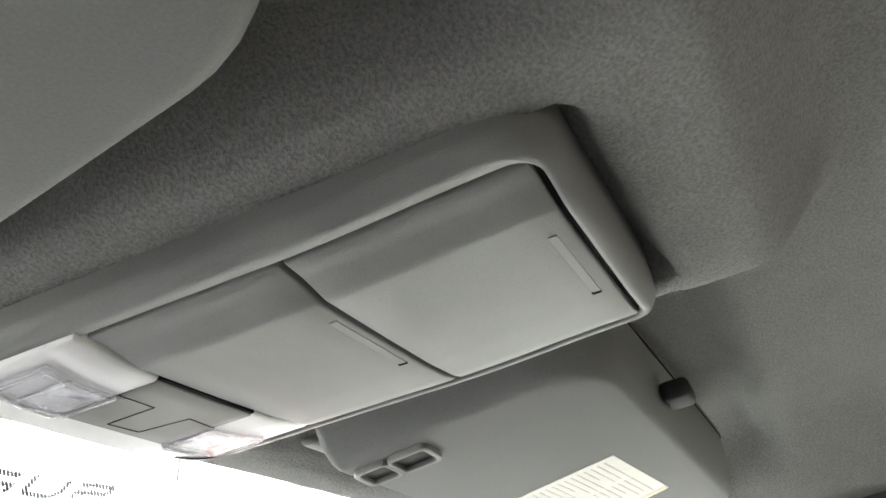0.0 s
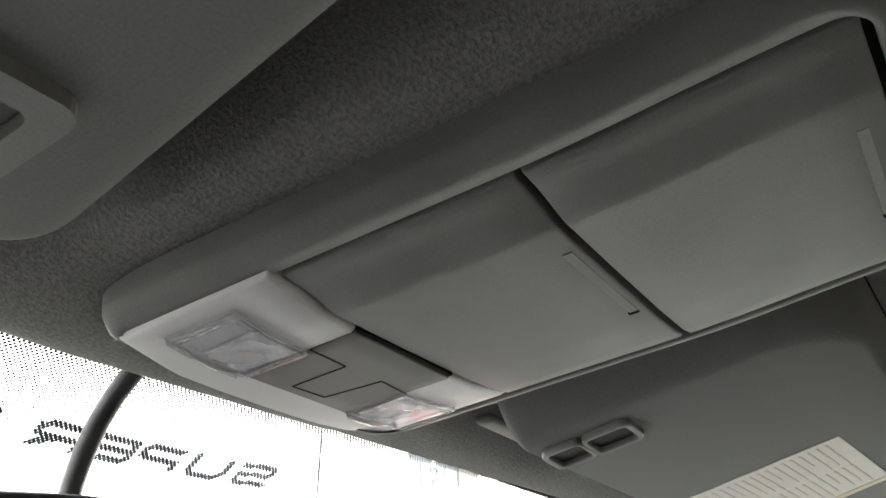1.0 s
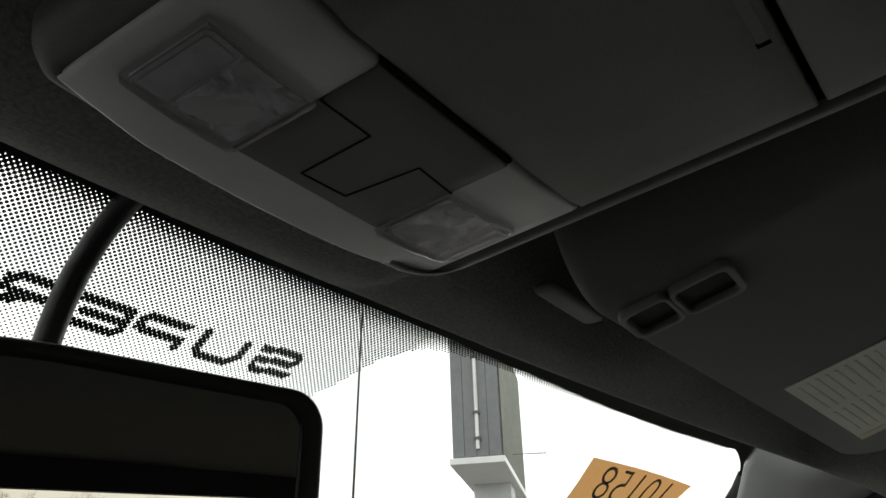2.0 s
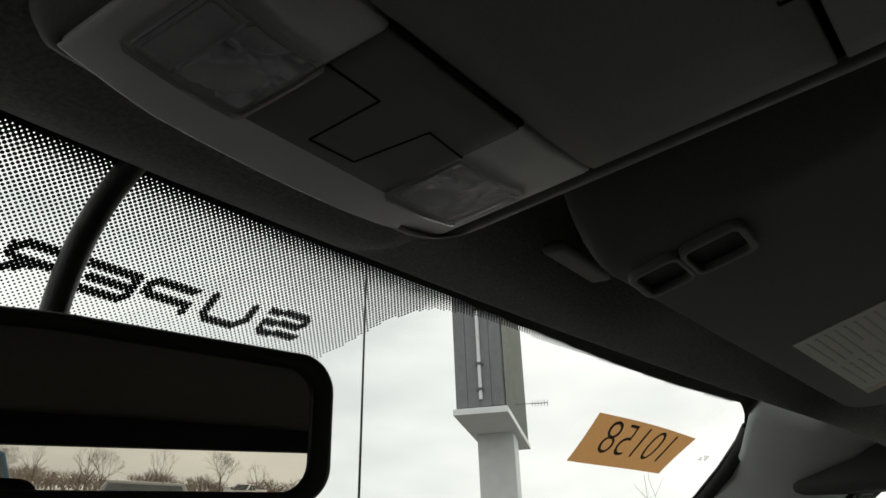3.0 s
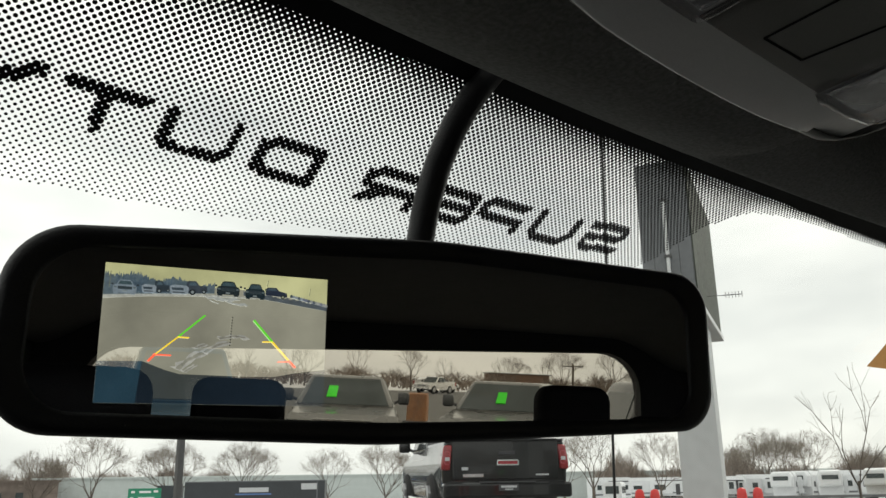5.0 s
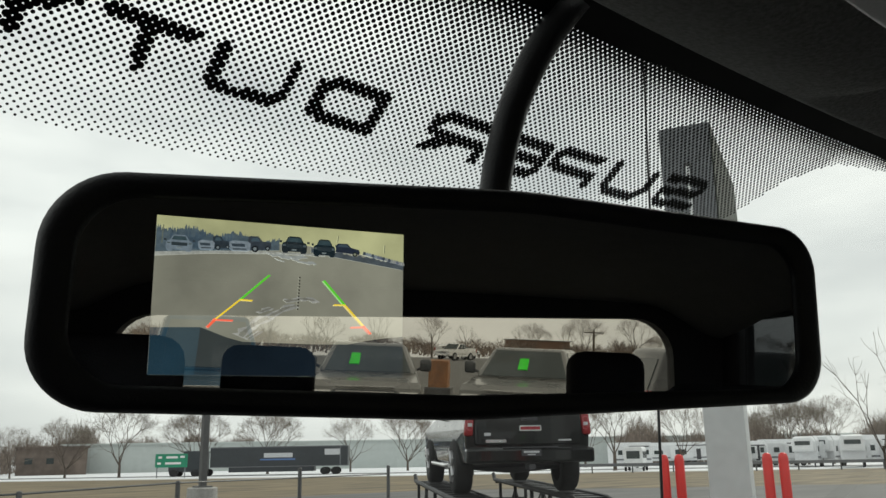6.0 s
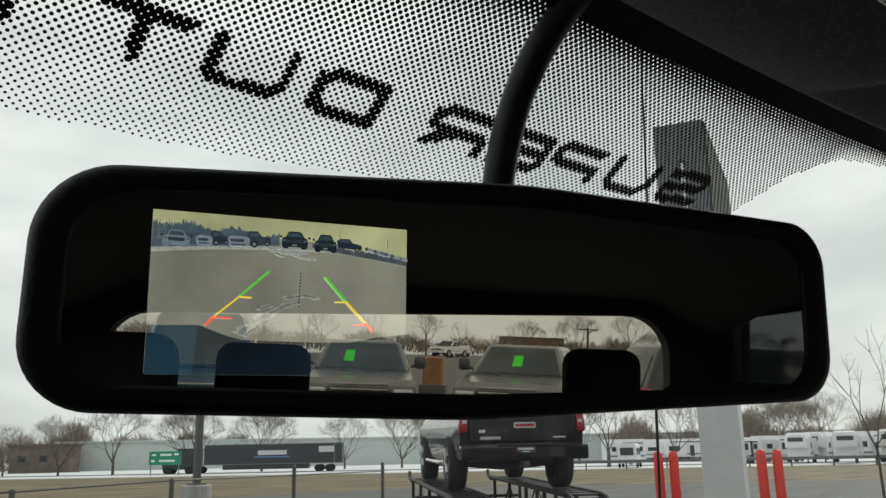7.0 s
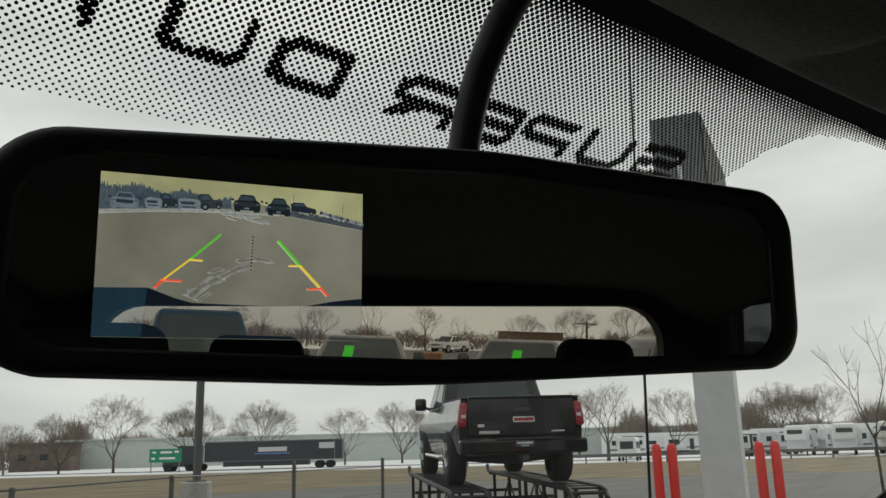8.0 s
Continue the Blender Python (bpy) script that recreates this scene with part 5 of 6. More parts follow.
    part("rear_bumper", box(-w - 0.01, w + 0.01, -0.16, 0.06, 0.50, 0.72, 0.04, 2), paint, t)
    part("front_bumper", box(-w, w, f - 0.06, f + 0.10, 0.48, 0.70, 0.04, 2), CHROME if pickup else paint, t)
    grille = part("grille", box(-0.55, 0.55, f - 0.02, f + 0.03, 0.74, hood - 0.18, 0.03, 2), TRIM, t)
    for k in range(3):
        zz = 0.78 + 0.09 * k
        part("grille_bar", box(-0.5, 0.5, f + 0.025, f + 0.045, zz, zz + 0.03, 0.005), CHROME, grille)
    if pickup:
        gate = part("tailgate", box(-w + 0.15, w - 0.15, -0.012, 0.03, 0.76, 1.335, 0.02, 2), paint, t)
        part("badge", ring(round_rect(-0.17, 0.17, 0, 0.085, 0.02), round_rect(-0.15, 0.15, 0.020, 0.065, 0.01), 0, 0.012), CHROME, gate, "chrome rim of the maker's badge").matrix_basis = pose(0.03, -0.012, 0.965, 90, 0, 0)
        part("badge", box(-0.12, 0.18, -0.020, -0.010, 0.982, 1.034, 0.006), BADGE, gate, "red maker's badge as a plain bar")
        part("trim_bar", box(-0.66, -0.35, -0.018, -0.010, 0.80, 0.845), CHROME, gate)
        part("trim_bar", box(0.46, 0.66, -0.018, -0.010, 0.815, 0.838), PLATE_TAG, gate)
        part("sticker", box(-0.68, -0.58, -0.018, -0.010, 0.90, 0.945, 0.004), PLATE_TAG, gate, "small pale sticker")
        part("gate_handle", box(-0.11, 0.15, -0.022, -0.008, 1.12, 1.18, 0.01), TRIM, gate)
        part("gate_spoiler", box(-w + 0.16, w - 0.16, -0.035, 0.05, 1.325, 1.36, 0.014, 3), paint, gate)
        np_ = part("number_plate", box(-0.15, 0.15, -0.175, -0.155, 0.60, 0.70, 0.004), TRIM, t, "black dealer plate with a pale bar")
        part("text_bar", box(-0.12, 0.12, -0.179, -0.174, 0.645, 0.675), PLATE_TAG, np_)
        part("text_bar", box(-0.06, 0.06, -0.179, -0.174, 0.615, 0.630), PLATE_TAG, np_)
        part("bumper_step", box(-0.42, 0.42, -0.172, -0.02, 0.715, 0.735, 0.008), TRIM, t)
        part("axle", tube([(-w + 0.2, 1.2, 0.42), (-0.12, 1.2, 0.40), (0.12, 1.2, 0.40), (w - 0.2, 1.2, 0.42)], [0.05, 0.09, 0.09, 0.05], 8), TRIM, t)
        part("fuel_tank", box(-0.7, 0.1, 2.0, 3.6, 0.34, 0.62, 0.05, 2), TRIM, t)
        part("silencer", tube([(0.42, 0.1, 0.50), (0.42, 1.6, 0.46), (0.40, 2.6, 0.45)], [0.04, 0.09, 0.09], 8), TRIM, t)
        for sx in (-1, 1):
            part("bed_cap", box(sx * 0.87 - 0.05, sx * 0.87 + 0.05, 0.02, 2.02, 1.325, 1.355, 0.012, 2), TRIM, t)
            part("side_step", tube([(sx * 0.94, 1.85, 0.44), (sx * 1.0, 2.05, 0.42), (sx * 1.0, f - 1.75, 0.42), (sx * 0.94, f - 1.55, 0.44)], 0.038, 8), CHROME, t, "chrome side step")
            part("door_strip", box(sx * 0.955 - 0.012, sx * 0.955 + 0.012, 2.1, f - 1.6, 0.66, 0.70, 0.004), CHROME, t, "chrome strip along the doors")
            for y in (2.35, 3.25):
                part("door_handle", box(sx * 0.945 - 0.02, sx * 0.945 + 0.02, y, y + 0.16, 1.08, 1.115, 0.008), CHROME, t, "chrome door handle")
        part("hitch", box(-0.05, 0.05, -0.20, 0.1, 0.40, 0.48, 0.01), TRIM, t)
        part("brake_lamp", box(-0.22, 0.22, ty0 - 0.050, ty0 + 0.03, roof - 0.085, roof - 0.045, 0.008), TAIL, cab, "red high brake lamp")
    if tag:
        part("windscreen_tag", quad_panel(front, tag, tag + 0.11, 0.26, 0.62, 0.03), GREEN_TAG, scr, "bright green price tag on the windscreen")
    return t


# the pickup on its display rack, nose slightly up
rack_m = at(47.0, 12.95, 0, -34.0)
truck_m = at(47.0, 12.95, 1.14, -34.0) @ pose(0, 0, 0, 1.3, 0, 0)
vehicle("pickup_truck", truck_m, PAINT_BLACK, "black pickup truck parked on a raised steel display rack", True)
rack = thing("display_rack", rack_m, "black steel display rack with two sloped tracks under the pickup truck", "rack")
BLACKSTEEL = mat("black_rack_steel", (0.022, 0.022, 0.023), 0.55, 0.2, 0.15, 20, 0.2, 0.2, 3)


def track_z(y):
    return 1.135 + 0.0227 * y


for sx in (-1, 1):
    for k in range(13):
        y = -0.15 + 0.48 * k
        part("tread", box(sx * 0.87 - 0.25, sx * 0.87 + 0.25, y, y + 0.40, track_z(y) - 0.035, track_z(y) - 0.005), BLACKSTEEL, rack)
    for dx in (-0.27, 0.27):
        x = sx * 0.87 + dx
        part("rail", tube([(x, -0.42, track_z(0) - 0.16), (x, -0.32, track_z(0) - 0.05), (x, -0.15, track_z(0) - 0.02), (x, 6.0, track_z(6.0) - 0.02), (x, 6.15, track_z(6.1) + 0.10)], 0.042, 8), BLACKSTEEL, rack, "bent tube rail")
        for y in (-0.1, 1.2, 2.5, 3.9, 5.4):
            part("leg", box(x - 0.028, x + 0.028, y - 0.028, y + 0.028, 0, track_z(y) - 0.05), BLACKSTEEL, rack)
        part("bottom_rail", box(x - 0.025, x + 0.025, -0.1, 5.4, 0.0, 0.05), BLACKSTEEL, rack)
        for ya, yb in ((-0.1, 1.2), (2.5, 1.2), (2.5, 3.9), (5.4, 3.9)):
            part("lattice_bar", tube([(x, ya, 0.06), (x, yb, track_z(yb) - 0.08)], 0.016, 5), BLACKSTEEL, rack)
    for y in (-0.36, 5.95):
        part("track_end", tube([(sx * 0.87 - 0.27, y, track_z(y) - 0.07), (sx * 0.87 + 0.27, y, track_z(y) - 0.07)], 0.03, 6), BLACKSTEEL, rack)
for y in (-0.1, 2.5, 5.4):
    part("crossbar", box(-1.1, 1.1, y - 0.025, y + 0.025, 0.84, 0.90), BLACKSTEEL, rack)

# pylon sign with its bollards
pyl = thing("pylon_sign", pose(6.995, 4.19, 0, 0, 0, -66.0), "tall deep sign box on a white square column", "sign")
pyl.scale = (0.60, 0.60, 0.60)
UNDER = 5.787
part("column", box(-0.35, 0.35, 1.80, 2.52, 0, UNDER, 0.01), COLUMN, pyl, "white square column")
part("shelf", box(-0.475, 0.475, -0.06, 3.92, UNDER, UNDER + 0.11, 0.01), PALE, pyl, "white flared plate")
bx = part("sign_box", box(-0.42, 0.42, 0.02, 3.82, UNDER + 0.11, UNDER + 2.62, 0.01), GREY_STEEL, pyl, "grey metal sign box")
for k in range(4):
    part("board", box(-0.42 + 0.21 * k, -0.42 + 0.21 * k + 0.203, -0.010, 0.018, UNDER + 0.13, UNDER + 2.58, 0.004), GREY_STEEL, bx)
for k in range(11):
    part("board", box(0.422, 0.446, 0.03 + 0.345 * k, 0.03 + 0.345 * k + 0.333, UNDER + 0.13, UNDER + 2.58, 0.004), WOODSIGN, bx)
part("conduit", tube([(0.02, -0.045, UNDER + 0.25), (0.02, -0.045, UNDER + 1.9)], 0.032, 8), PALE, bx)
for z in (0.40, 0.85, 1.85):
    part("conduit_clamp", box(-0.04, 0.08, -0.08, -0.008, UNDER + z, UNDER + z + 0.05), DARKPOST, bx)
yagi = thing("aerial", at(59.9, 9.3, 3.74, -58.6), "small thin television aerial beside the sign", "aerial")
part("boom", tube([(0.37, 0, 0), (0.575, 0, 0)], 0.005, 5), DARKPOST, yagi)
for k in range(6):
    part("element", tube([(0.40 + 0.034 * k, 0, -0.035), (0.40 + 0.034 * k, 0, 0.035)], 0.003, 4), DARKPOST, yagi)
part("aerial_mount", tube([(0.38, 0, 0.0), (0.10, 0, 0.0)], 0.004, 5), DARKPOST, yagi)
for az in (55.72, 56.68, 62.0, 62.95):
    b = thing("bollard", at(az, 8.2), "red painted steel bollard beside the sign column", "bollard", "red bollards")
    part("post", tube([(0, 0, 0), (0, 0, 1.67), (0, 0, 1.71), (0, 0, 1.725)], [0.044, 0.044, 0.036, 0.014], 14), RED, b, smooth=True)

# lamp post on its concrete footing
lp = thing("lamp_post", at(25.65, 24.0), "dark steel lamp post on a concrete footing", "lamp post")
part("footing", tube([(0, 0, 0), (0, 0, 1.05), (0, 0, 1.08)], [0.42, 0.40, 0.37], 20), CONCRETE, lp, "round concrete footing")
part("post", box(-0.085, 0.085, -0.085, 0.085, 1.08, 8.5, 0.01), DARKPOST, lp)
part("base_plate", box(-0.2, 0.2, -0.2, 0.2, 1.06, 1.12, 0.01), DARKPOST, lp)
lh = part("lamp_head", box(-0.25, 0.25, -0.1, 0.7, 8.4, 8.6, 0.04), DARKPOST, lp)

# fence along the verge
fence = thing("rail_fence", at(24, 18), "low dark rail fence along the grass verge", "fence")
to_fence = fence.matrix_basis.inverted()
prev = None
for az, d, top, rail_z in ((4.0, 15.5, 1.30, 1.24), (15.1, 16.0, 1.32, 1.27), (24.14, 18.0, 1.385, 1.34), (31.79, 21.5, 1.565, 1.32), (37.6, 25.5, 1.55, 1.30)):
    p = to_fence @ at(az, d).translation
    part("fence_post", tube([p, p + Vector((0, 0, top - 0.02)), p + Vector((0, 0, top))], [0.05, 0.05, 0.03], 8), DARKPOST, fence)
    q = p + Vector((0, 0, rail_z))
    if prev is not None:
        part("fence_rail", tube([prev, q], 0.020, 6), DARKPOST, fence)
        low = Vector((0, 0, 0.75))
        part("fence_rail", tube([prev - low, q - low], 0.014, 6), DARKPOST, fence)
    prev = q

# far: warehouse, lorry, road sign, caravans
wh = thing("warehouse", at(36, 175, 0, -32), "long pale metal warehouse beyond the snowy field", "building")
part("wall", box(-58, 110, 0, 40, 0, 5.3), WAREHOUSE, wh)
part("roof", box(-58.5, 110.5, -0.5, 40.5, 5.3, 5.6), WAREHOUSE, wh)
for k in range(42):
    part("cladding_rib", box(-57 + 4 * k, -56.8 + 4 * k, -0.06, 0, 0.0, 5.3), WAREHOUSE, wh)
br = thing("brick_building", at(14.6, 165, 0, -15), "low brown building beside the pale warehouse", "building")
BROWN = mat("brown_brick_far", (0.125, 0.098, 0.082), 0.9, 0, 0.25, 0.8, 0, 0.25, 0.15)
part("wall", box(0.5, 11.8, 0, 20, 0, 4.6), BROWN, br)
part("roof", box(0.2, 12.1, -0.4, 20.4, 4.6, 4.9), BROWN, br)
for k in range(2):
    part("window", box(1.8 + 3.4 * k, 3.0 + 3.4 * k, -0.05, 0.02, 1.9, 2.9), CAR_GLASS, br)
lor = thing("articulated_lorry", at(29.9, 112, 0, -40), "dark articulated lorry with a long box trailer on the road", "lorry")
lor.scale = (1.13, 1.0, 0.92)
tr_b = part("trailer", box(-6.6, 8.8, -1.25, 1.25, 1.1, 3.85, 0.05), TRAILER, lor, "dark box trailer with a pale logo shape")
part("logo_bar", box(-0.6, 2.6, -1.29, -1.25, 2.35, 2.95), PLATE_TAG, tr_b)
part("logo_bar", box(-1.0, 2.9, -1.28, -1.25, 2.0, 2.18), mat("logo_blue", (0.1, 0.2, 0.45), 0.5, 0, 0.1, 5), tr_b)
part("logo_bar", box(6.2, 8.0, -1.29, -1.25, 2.6, 3.4), PLATE_TAG, tr_b)
for z in (1.1, 3.72):
    part("edge_rail", box(-6.6, 8.8, -1.30, -1.24, z, z + 0.10), GREY_STEEL, tr_b)
part("rear_frame", box(7.9, 8.0, -1.30, -1.24, 1.1, 3.85), GREY_STEEL, tr_b)
part("side_skirt", box(-4.5, 5.0, -1.2, 1.2, 0.45, 1.1), TRAILER, lor)
tc = part("tractor", side_plate([(-1.25, 0.6), (-1.25, 1.5), (-1.25, 3.4), (1.25, 3.4), (1.25, 0.6)], -9.6, -7.2, 0.1), TRAILER, lor)
part("bonnet", box(-11.3, -9.5, -1.0, 1.0, 0.6, 1.9, 0.15, 2), TRAILER, lor)
for x in (-10.6, -8.2, -7.2, 6.2, 7.4):
    for y in (-1.1, 1.1):
        part("wheel", tube([(x, y - 0.15, 0.5), (x, y + 0.15, 0.5)], 0.5, 14), TYRE, lor)
gs = thing("road_sign", at(23.67, 108, 0, -24), "green road sign with white lettering bars on two posts", "road sign")
part("sign_face", box(-1.85, 1.85, -0.05, 0.05, 1.2, 2.78, 0.02), GREEN_SIGN, gs)
for x0, x1, z in ((-0.6, 0.7, 2.25), (-0.7, 1.1, 1.55), (1.0, 1.5, 2.3), (-1.5, -1.1, 2.25), (-1.6, -1.2, 1.55)):
    part("text_bar", box(x0, x1, -0.075, -0.05, z, z + 0.24), PALE, gs)
for x in (-1.6, 1.6):
    part("sign_post", box(x - 0.06, x + 0.06, 0.05, 0.17, 0, 2.7), GREY_STEEL, gs)

rng = random.Random(11)


def caravan(az, dist, length, turn, h, long_nose):
    c = thing("caravan", at(az, dist, 0, turn), "white parked caravan with dark windows at a dealer's lot", "caravan", "parked caravans")
    b = part("body", side_plate([(-1.2, 0.6), (-1.25, h - 0.5), (-1.0, h), (1.0, h), (1.25, h - 0.5), (1.2, 0.6)], -length / 2, length / 2, 0.12), PALE, c)
    if long_nose:
        part("nose", side_plate([(-1.15, 1.7), (-1.2, h - 0.6), (-0.95, h - 0.1), (0.95, h - 0.1), (1.2, h - 0.6), (1.15, 1.7)], -length / 2 - 1.9, -length / 2 + 0.2, 0.25), PALE, c)
        part("landing_leg", box(-length / 2 + 0.1, -length / 2 + 0.25, -0.9, -0.75, 0, 0.7), TRIM, c)
        part("nose_window", box(-length / 2 - 1.95, -length / 2 - 1.86, -0.8, 0.8, h - 1.0, h - 0.55, 0.02), CAR_GLASS, c)
    part("stripe", box(-length * 0.46, length * 0.46, -1.275, -1.21, 1.0, 1.2), GREY_STEEL, b)
    so = part("slide_out", box(-length * 0.18, length * 0.10, -1.75, -1.2, 0.95, h - 0.6, 0.04), PALE, b)
    part("window", box(-length * 0.12, length * 0.02, -1.79, -1.70, 1.6, 2.4, 0.02), CAR_GLASS, so)
    for k in (0, 2):
        x = -length * 0.38 + length * 0.34 * k
        part("window", box(x, x + length * 0.11, -1.285, -1.18, 1.7, 2.3, 0.02), CAR_GLASS, b)
    part("door", box(length * 0.15, length * 0.15 + 0.7, -1.29, -1.18, 0.75, 2.5, 0.02), TRIM, b)
    for x in (-0.5, 0.5):
        part("wheel", tube([(x + 1.0, -1.15, 0.38), (x + 1.0, -0.9, 0.38)], 0.38, 12), TYRE, c)
    part("awning_box", box(-length * 0.1, length * 0.42, -1.36, -1.22, h - 0.6, h - 0.45, 0.03), TRIM, b)


for az, dist, length, turn, h, nose in (
    (53.6, 118, 5.4, -34, 3.3, False), (57.0, 150, 13.0, -50, 3.6, False), (60.6, 112, 6.0, -10, 3.1, True), (61.9, 122, 6.5, 14, 3.2, True), (63.2, 118, 6.8, -30, 3.3, False),
    (64.5, 108, 6.2, 18, 3.4, True), (65.7, 112, 6.4, 10, 3.5, True), (66.9, 104, 6.6, 24, 3.4, True), (68.3, 108, 7.0, -20, 3.4, False), (69.7, 100, 6.5, 15, 3.4, True), (72.0, 110, 6.5, -10, 3.3, True),
):
    caravan(az, dist, length, turn, h, nose)
bus = thing("minibus", at(53.95, 96, 0, 30), "small white boxy minibus parked at the edge of the snow", "minibus")
bb = part("body", side_plate([(-1.0, 0.45), (-1.0, 2.3), (-0.85, 2.55), (0.85, 2.55), (1.0, 2.3), (1.0, 0.45)], -2.4, 2.0, 0.12), PALE, bus)
part("bonnet", box(1.9, 2.9, -0.9, 0.9, 0.45, 1.3, 0.12, 2), PALE, bus)
for k in range(4):
    part("window", box(-2.1 + 1.0 * k, -1.3 + 1.0 * k, -1.04, -0.95, 1.35, 2.05, 0.02), CAR_GLASS, bb)
part("rear_window", box(-2.44, -2.36, -0.7, 0.7, 1.3, 2.1, 0.02), CAR_GLASS, bb)
for x in (-1.5, 1.9):
    for y in (-0.95, 0.95):
        part("wheel", tube([(x, y - 0.1, 0.36), (x, y + 0.1, 0.36)], 0.36, 12), TYRE, bus)
rail_m = at(55.0, 86, 0, -48)
guard = thing("guard_rail", rail_m, "long grey steel guard rail along the verge", "guard rail")
part("beam", box(-22, 30, -0.04, 0.04, 0.62, 0.92, 0.02), GREY_STEEL, guard)
for k in range(14):
    part("post", box(-21.5 + 3.9 * k, -21.38 + 3.9 * k, 0.04, 0.16, 0, 0.85), DARKPOST, guard)


# ---- bare winter trees ----
def tree_meshes(seed, h, limbs_n=6, levels=5, width=0.45, girth=0.017, thin=0.0075, spread=0.95, bole=0.17):
    """A bare deciduous tree: a bole that forks low, limbs that fork again and again, and fine shoots at the rim."""
    r = random.Random(seed)
    limbs, fine = bmesh.new(), bmesh.new()
    mid = Vector((0, 0, 0.59 * h))

    def wild(k):
        return Vector((r.uniform(-k, k), r.uniform(-k, k), r.uniform(-k, k)))

    def reach(p):
        """How far out in the rounded crown a point lies: 1 at the rim."""
        o = p - mid
        return math.sqrt((o.x / (width * h)) ** 2 + (o.y / (width * h)) ** 2 + (o.z / (0.41 * h)) ** 2)

    def grow(p, d, length, rad, level):
        rim = r.uniform(0.9, 1.1)
        q1 = p + (d + wild(0.16)).normalized() * length * 0.5
        q = q1 + (d + wild(0.22) + Vector((0, 0, 0.10))).normalized() * length * 0.5
        if reach(q) > rim and level < levels:
            q = q1 + (q - q1) * 0.4
            level = min(level, 1)
        rad2 = max(thin, rad * 0.66)
        tube([p, q1, q], [rad, (rad + rad2) / 2, rad2], 6 if level > 3 else 4 if level > 1 else 3, limbs if level > 1 else fine, False)
        if level <= 3:
            for base in (q1, q):
                for _ in range(3):
                    tip = base + (d * 0.8 + wild(0.9)).normalized() * h * r.uniform(0.035, 0.085)
                    if reach(tip) < rim + 0.05:
                        tube([base, tip], [thin * 0.8, thin * 0.45], 3, fine, False)
        if level == 0:
            return
        side = d.cross(wild(1.0)).normalized()
        count = 3 if r.random() < 0.55 else 2
        for k in range(count):
            turned = Matrix.Rotation(2 * math.pi * k / count + r.uniform(-0.5, 0.5), 3, d) @ side
            a = radians(r.uniform(16, 40)) * spread
            nd = (d * math.cos(a) + turned * math.sin(a) + Vector((0, 0, 0.06))).normalized()
            grow(q, nd, length * r.uniform(0.66, 0.84), rad2 * r.uniform(0.75, 1.0), level - 1)

    g = h * girth
    fork = Vector((wild(0.01).x * h, wild(0.01).y * h, bole * h))
    tube([Vector((0, 0, -0.05)), Vector((0, 0, 0.02 * h)), fork * 0.5, fork], [g * 1.5, g * 1.1, g, g * 0.92], 9, limbs, False)
    for k in range(limbs_n):
        az = 2 * math.pi * k / limbs_n + r.uniform(-0.4, 0.4)
        a = radians(r.uniform(6, 18) if k == 0 else r.uniform(22, 58)) * spread
        d = Vector((math.sin(a) * math.cos(az), math.sin(a) * math.sin(az), math.cos(a)))
        grow(fork - Vector((0, 0, r.uniform(0, 0.04) * h)), d, h * r.uniform(0.22, 0.29), g * r.uniform(0.36, 0.55), levels)
    return limbs, fine


def tree(name, seed, m, label, h, group="bare trees", **kw):
    t = thing(name, m, label, "tree", group)
    limbs, fine = tree_meshes(seed, h, **kw)
    part("trunk", limbs, BARK, t, "trunk and limbs")
    part("crown", fine, TWIG, t, "bare twigs")
    return t


variants = [
    tree("bare_tree", 21, at(20.6, 118), "bare broad winter tree with a round crown on the verge", 10.0, width=0.45),
    tree("bare_tree", 22, at(25.2, 120), "bare broad winter tree forking low on the verge", 9.8, width=0.47, bole=0.14),
    tree("bare_tree", 23, at(52.6, 100), "tall irregular bare tree beside the snow", 9.3, width=0.40, limbs_n=4, levels=4, girth=0.021, bole=0.22),
    tree("bare_tree", 24, at(58.6, 150), "slender upright bare tree among the woods", 9.0, width=0.27, limbs_n=4, spread=0.7, bole=0.25),
]
for az, d, which, sc in ((17.5, 125, 1, 0.86), (29.7, 122, 1, 1.0), (35.1, 128, 0, 0.84), (38.9, 128, 1, 0.98), (50.7, 130, 0, 1.0), (56.9, 124, 0, 0.95),
                         (60.2, 140, 3, 0.9), (62.2, 128, 1, 0.90), (63.4, 130, 0, 1.0), (64.4, 126, 1, 0.98), (65.8, 130, 0, 0.95), (69.5, 150, 1, 0.8), (14.5, 135, 0, 0.72), (12.4, 140, 1, 0.7), (7.0, 140, 2, 0.9), (1.0, 130, 0, 0.8)):
    c = copy_thing(variants[which], at(az, d, 0, az * 67))
    c.scale = (sc, sc, sc)
    c["label"] = "bare winter tree with a rounded twiggy crown"
tree("bare_sapling", 5, at(68.65, 16.0), "thin sparse bare sapling beside the lot", 3.6, "", limbs_n=4, levels=2, width=0.17, girth=0.0065, thin=0.003, spread=0.75, bole=0.50)


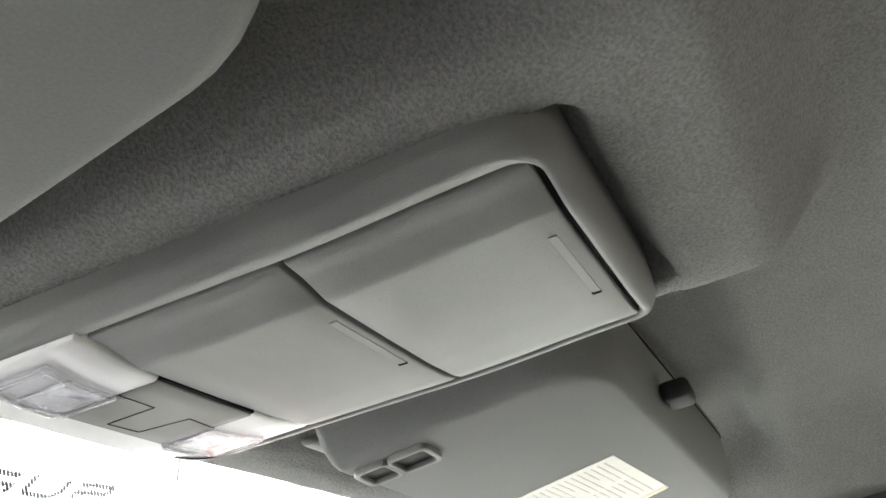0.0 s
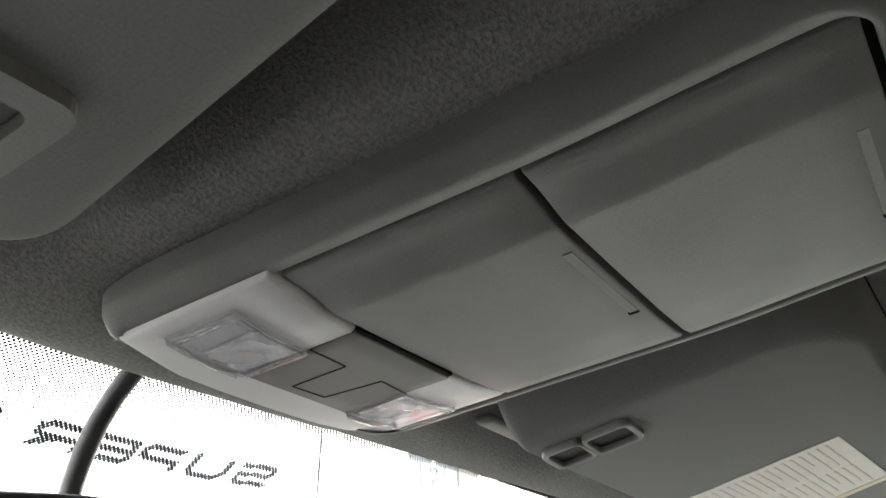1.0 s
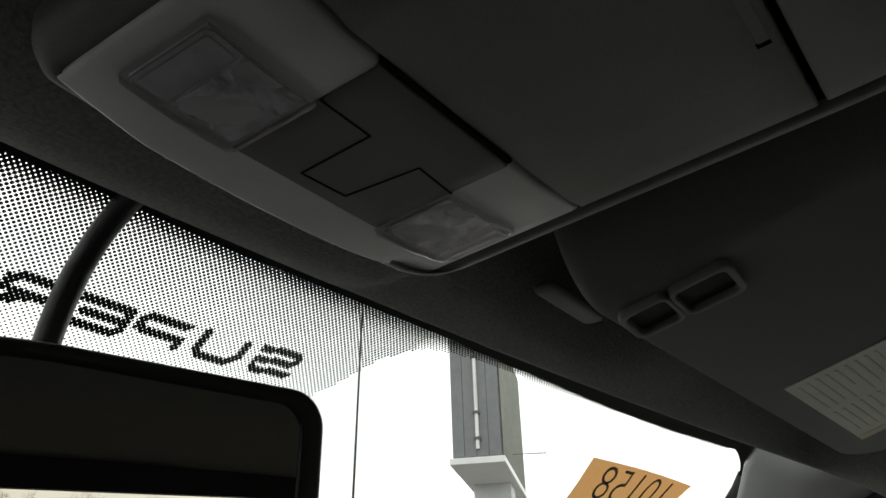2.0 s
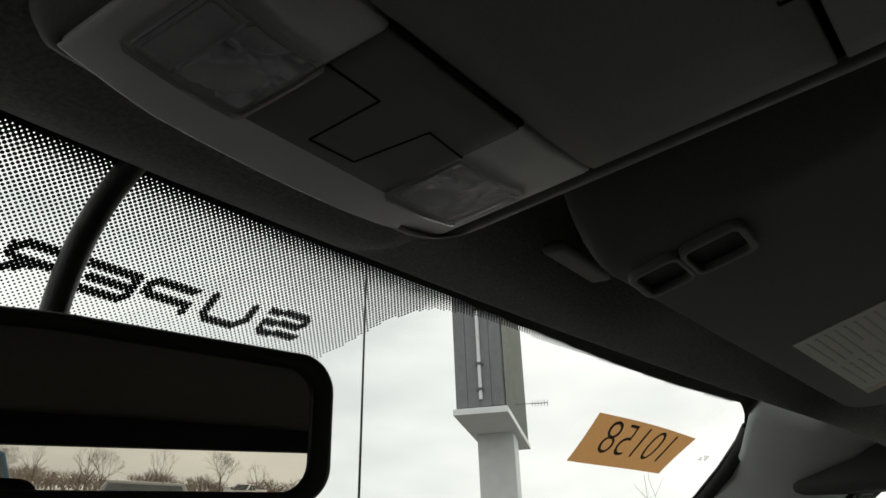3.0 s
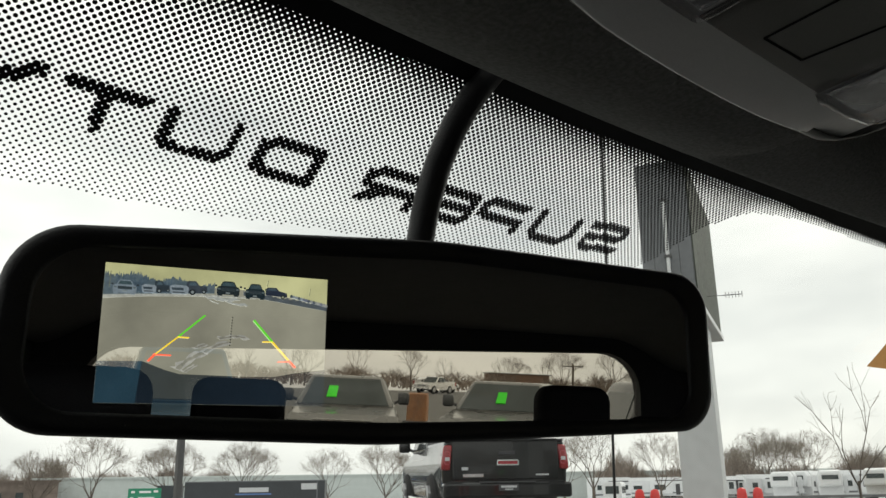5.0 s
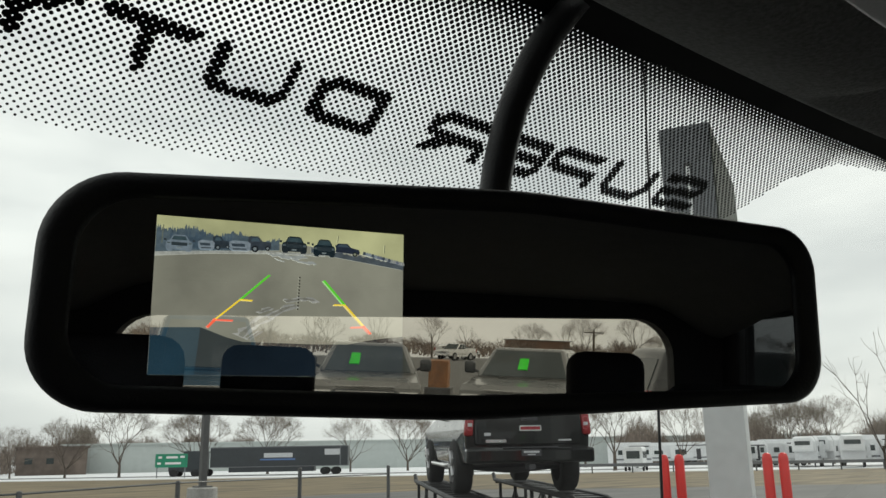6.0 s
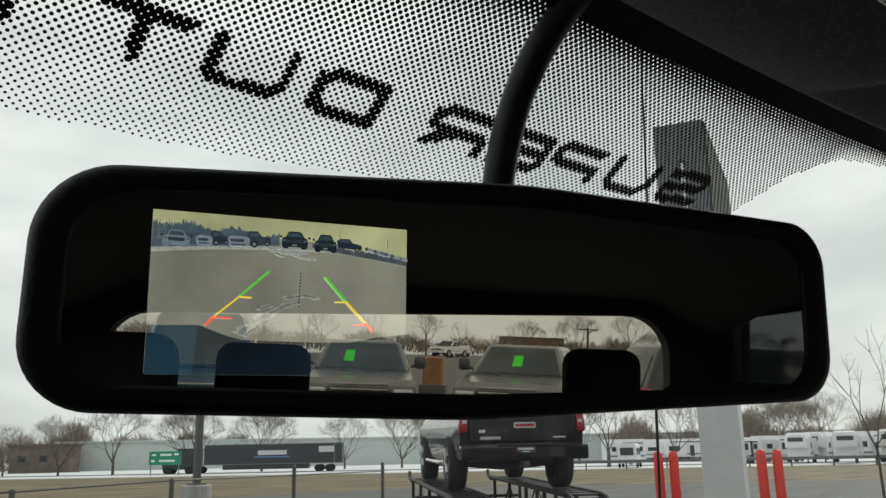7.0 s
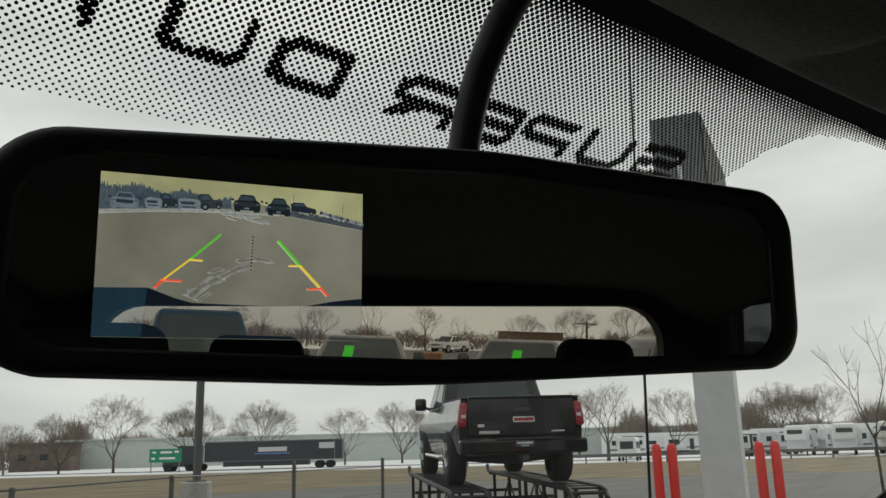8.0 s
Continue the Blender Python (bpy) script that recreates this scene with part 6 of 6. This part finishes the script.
def thicket(name, arc0, arc1, d0, d1, count, hmin, hmax, seed, label):
    """A far band of bare woods: a great many thin, forked stems."""
    r = random.Random(seed)
    verts, faces = [], []

    def blade(a, b, w):
        k = len(verts)
        side = Vector((b.y - EYE0.y, -(b.x - EYE0.x), 0)).normalized() * w
        verts.extend([a - side, a + side, b + side * 0.3, b - side * 0.3])
        faces.append((k, k + 1, k + 2, k + 3))

    for _ in range(count):
        az, d = r.uniform(arc0, arc1), r.uniform(d0, d1)
        p = Vector((EYE0.x + d * math.sin(radians(az)), EYE0.y + d * math.cos(radians(az)), 0))
        h = r.uniform(hmin, hmax) * (0.75 + 0.35 * math.sin(az * 1.3) * math.sin(az * 0.47 + seed))
        top = p + Vector((r.uniform(-0.5, 0.5), r.uniform(-0.5, 0.5), h * 0.55))
        blade(p, top, 0.10)
        for _ in range(6):
            q = top + Vector((r.uniform(-1.5, 1.5), r.uniform(-1.5, 1.5), h * r.uniform(0.1, 0.45)))
            blade(p.lerp(top, r.uniform(0.3, 1.0)), q, 0.05)
            for _ in range(2):
                blade(q.lerp(top, r.uniform(0, 0.5)), q + Vector((r.uniform(-0.9, 0.9), r.uniform(-0.9, 0.9), h * r.uniform(0.0, 0.2))), 0.03)
    me = bpy.data.meshes.new(name)
    me.from_pydata([tuple(v) for v in verts], [], faces)
    me.materials.append(THICKET)
    tagged(new(name, me), label, "woods", kind="stuff")


thicket("far_woods", 53, 80, 150, 190, 1500, 4.5, 8.0, 1, "brown bare woods behind the caravans")
thicket("far_woods", -5, 24, 190, 240, 1300, 6.0, 10.5, 2, "brown bare woods beyond the field")
thicket("far_woods", 20, 29.5, 330, 380, 700, 10.5, 13.5, 3, "thin line of far bare woods")
thicket("far_woods", 120, 240, 110, 150, 3000, 1.2, 3.2, 4, "bare woods behind the parked vehicles")

# ---- behind the cab: seen in the mirror ----
MIR0 = Vector((-0.02, 0.02, 1.76))


def behind(az, dist, z=0.0, turn=0.0):
    """A pose behind the cab, at a bearing from straight back towards the passenger side, seen from the mirror."""
    return pose(MIR0.x + dist * math.sin(radians(az)), MIR0.y - dist * math.cos(radians(az)), z, 0, 0, turn)


def parked(az, dist, turn, paint, label, pickup, tag, roof, length=5.2):
    a = radians(turn)
    m = behind(az, dist)
    # the front bumper stands at the given place
    m = m @ pose(0, 0, 0, 0, 0, turn) @ pose(0, -length, 0)
    return vehicle("parked_wagon" if not pickup else "parked_truck", m, paint, label, pickup, 1.10, 1.18, roof, length, tag)


parked(-0.8, 14.2, 1, PAINT_SILVER, "silver parked wagon with a green tag on its windscreen", False, 0.60, 1.72)
parked(9.4, 14.4, 18, PAINT_SILVER, "grey parked wagon with a green tag on its windscreen", False, 0.47, 1.73)
parked(37.7, 13.9, -90, PAINT_DARK, "charcoal parked wagon standing across the lot", False, 0, 1.82)
parked(4.6, 88.0, 40, PAINT_WHITE, "white pickup truck parked far across the lot", True, 0, 1.80)
parked(6.9, 96.0, -50, PAINT_WHITE, "white pickup truck parked far across the lot", True, 0, 1.80)
parked(-11.0, 13.0, -15, PAINT_BLUE, "dark blue van-like truck parked on the lot", False, 0, 2.10)
crate = thing("loader", behind(4.4, 27.0, 0, 10), "rust-orange machine standing on the lot", "machine")
crate.scale = (0.7, 0.7, 0.8)
part("machine_body", side_plate([(-0.6, 0.4), (-0.6, 1.3), (-0.2, 1.55), (0.5, 1.5), (0.6, 0.4)], -0.45, 0.45, 0.05), ORANGE, crate)
part("machine_frame", box(-0.6, 0.6, -0.7, 0.7, 0.0, 0.45, 0.03), DARKPOST, crate)
for k, (az, h, which) in enumerate(((-7.2, 4.9, 3), (-4.2, 5.6, 3), (-3.3, 5.2, 2), (0.2, 5.8, 3), (3.9, 5.6, 2), (6.2, 4.3, 3), (10.0, 4.5, 3), (10.9, 4.6, 0), (13.1, 5.0, 3), (14.3, 5.4, 0), (17.6, 6.4, 2), (-9.0, 4.6, 0), (-12.5, 5.0, 3), (19.2, 4.0, 1), (26.0, 4.0, 0), (28.0, 4.4, 1))):
    c = copy_thing(variants[which], behind(az, 100 + 3 * (k % 4), 0, 50 * k))
    sc = h / 9.3
    c.scale = (sc, sc, sc)
    c["label"] = "slender bare tree behind the lot"
for az, d in ((14.9, 58),):
    up = thing("utility_pole", behind(az, d), "wooden utility pole with a crossarm behind the lot", "utility pole", "utility poles")
    part("pole", tube([(0, 0, 0), (0, 0, 3.05)], [0.10, 0.07], 8), BARK, up)
    part("crossarm", box(-0.7, 0.7, -0.05, 0.05, 2.85, 2.93), BARK, up)
hut = thing("low_building", behind(11.3, 150, 0, 0), "long low brown building behind the lot", "building")
part("wall", box(-5.4, 5.4, -6, 0, 0, 2.85), mat("brown_brick", (0.16, 0.10, 0.07), 0.9, 0, 0.2, 5, 0.2, 0.2, 0.8), hut)
part("roof", box(-5.7, 5.7, -6.3, 0.3, 2.85, 3.0), DARKPOST, hut)
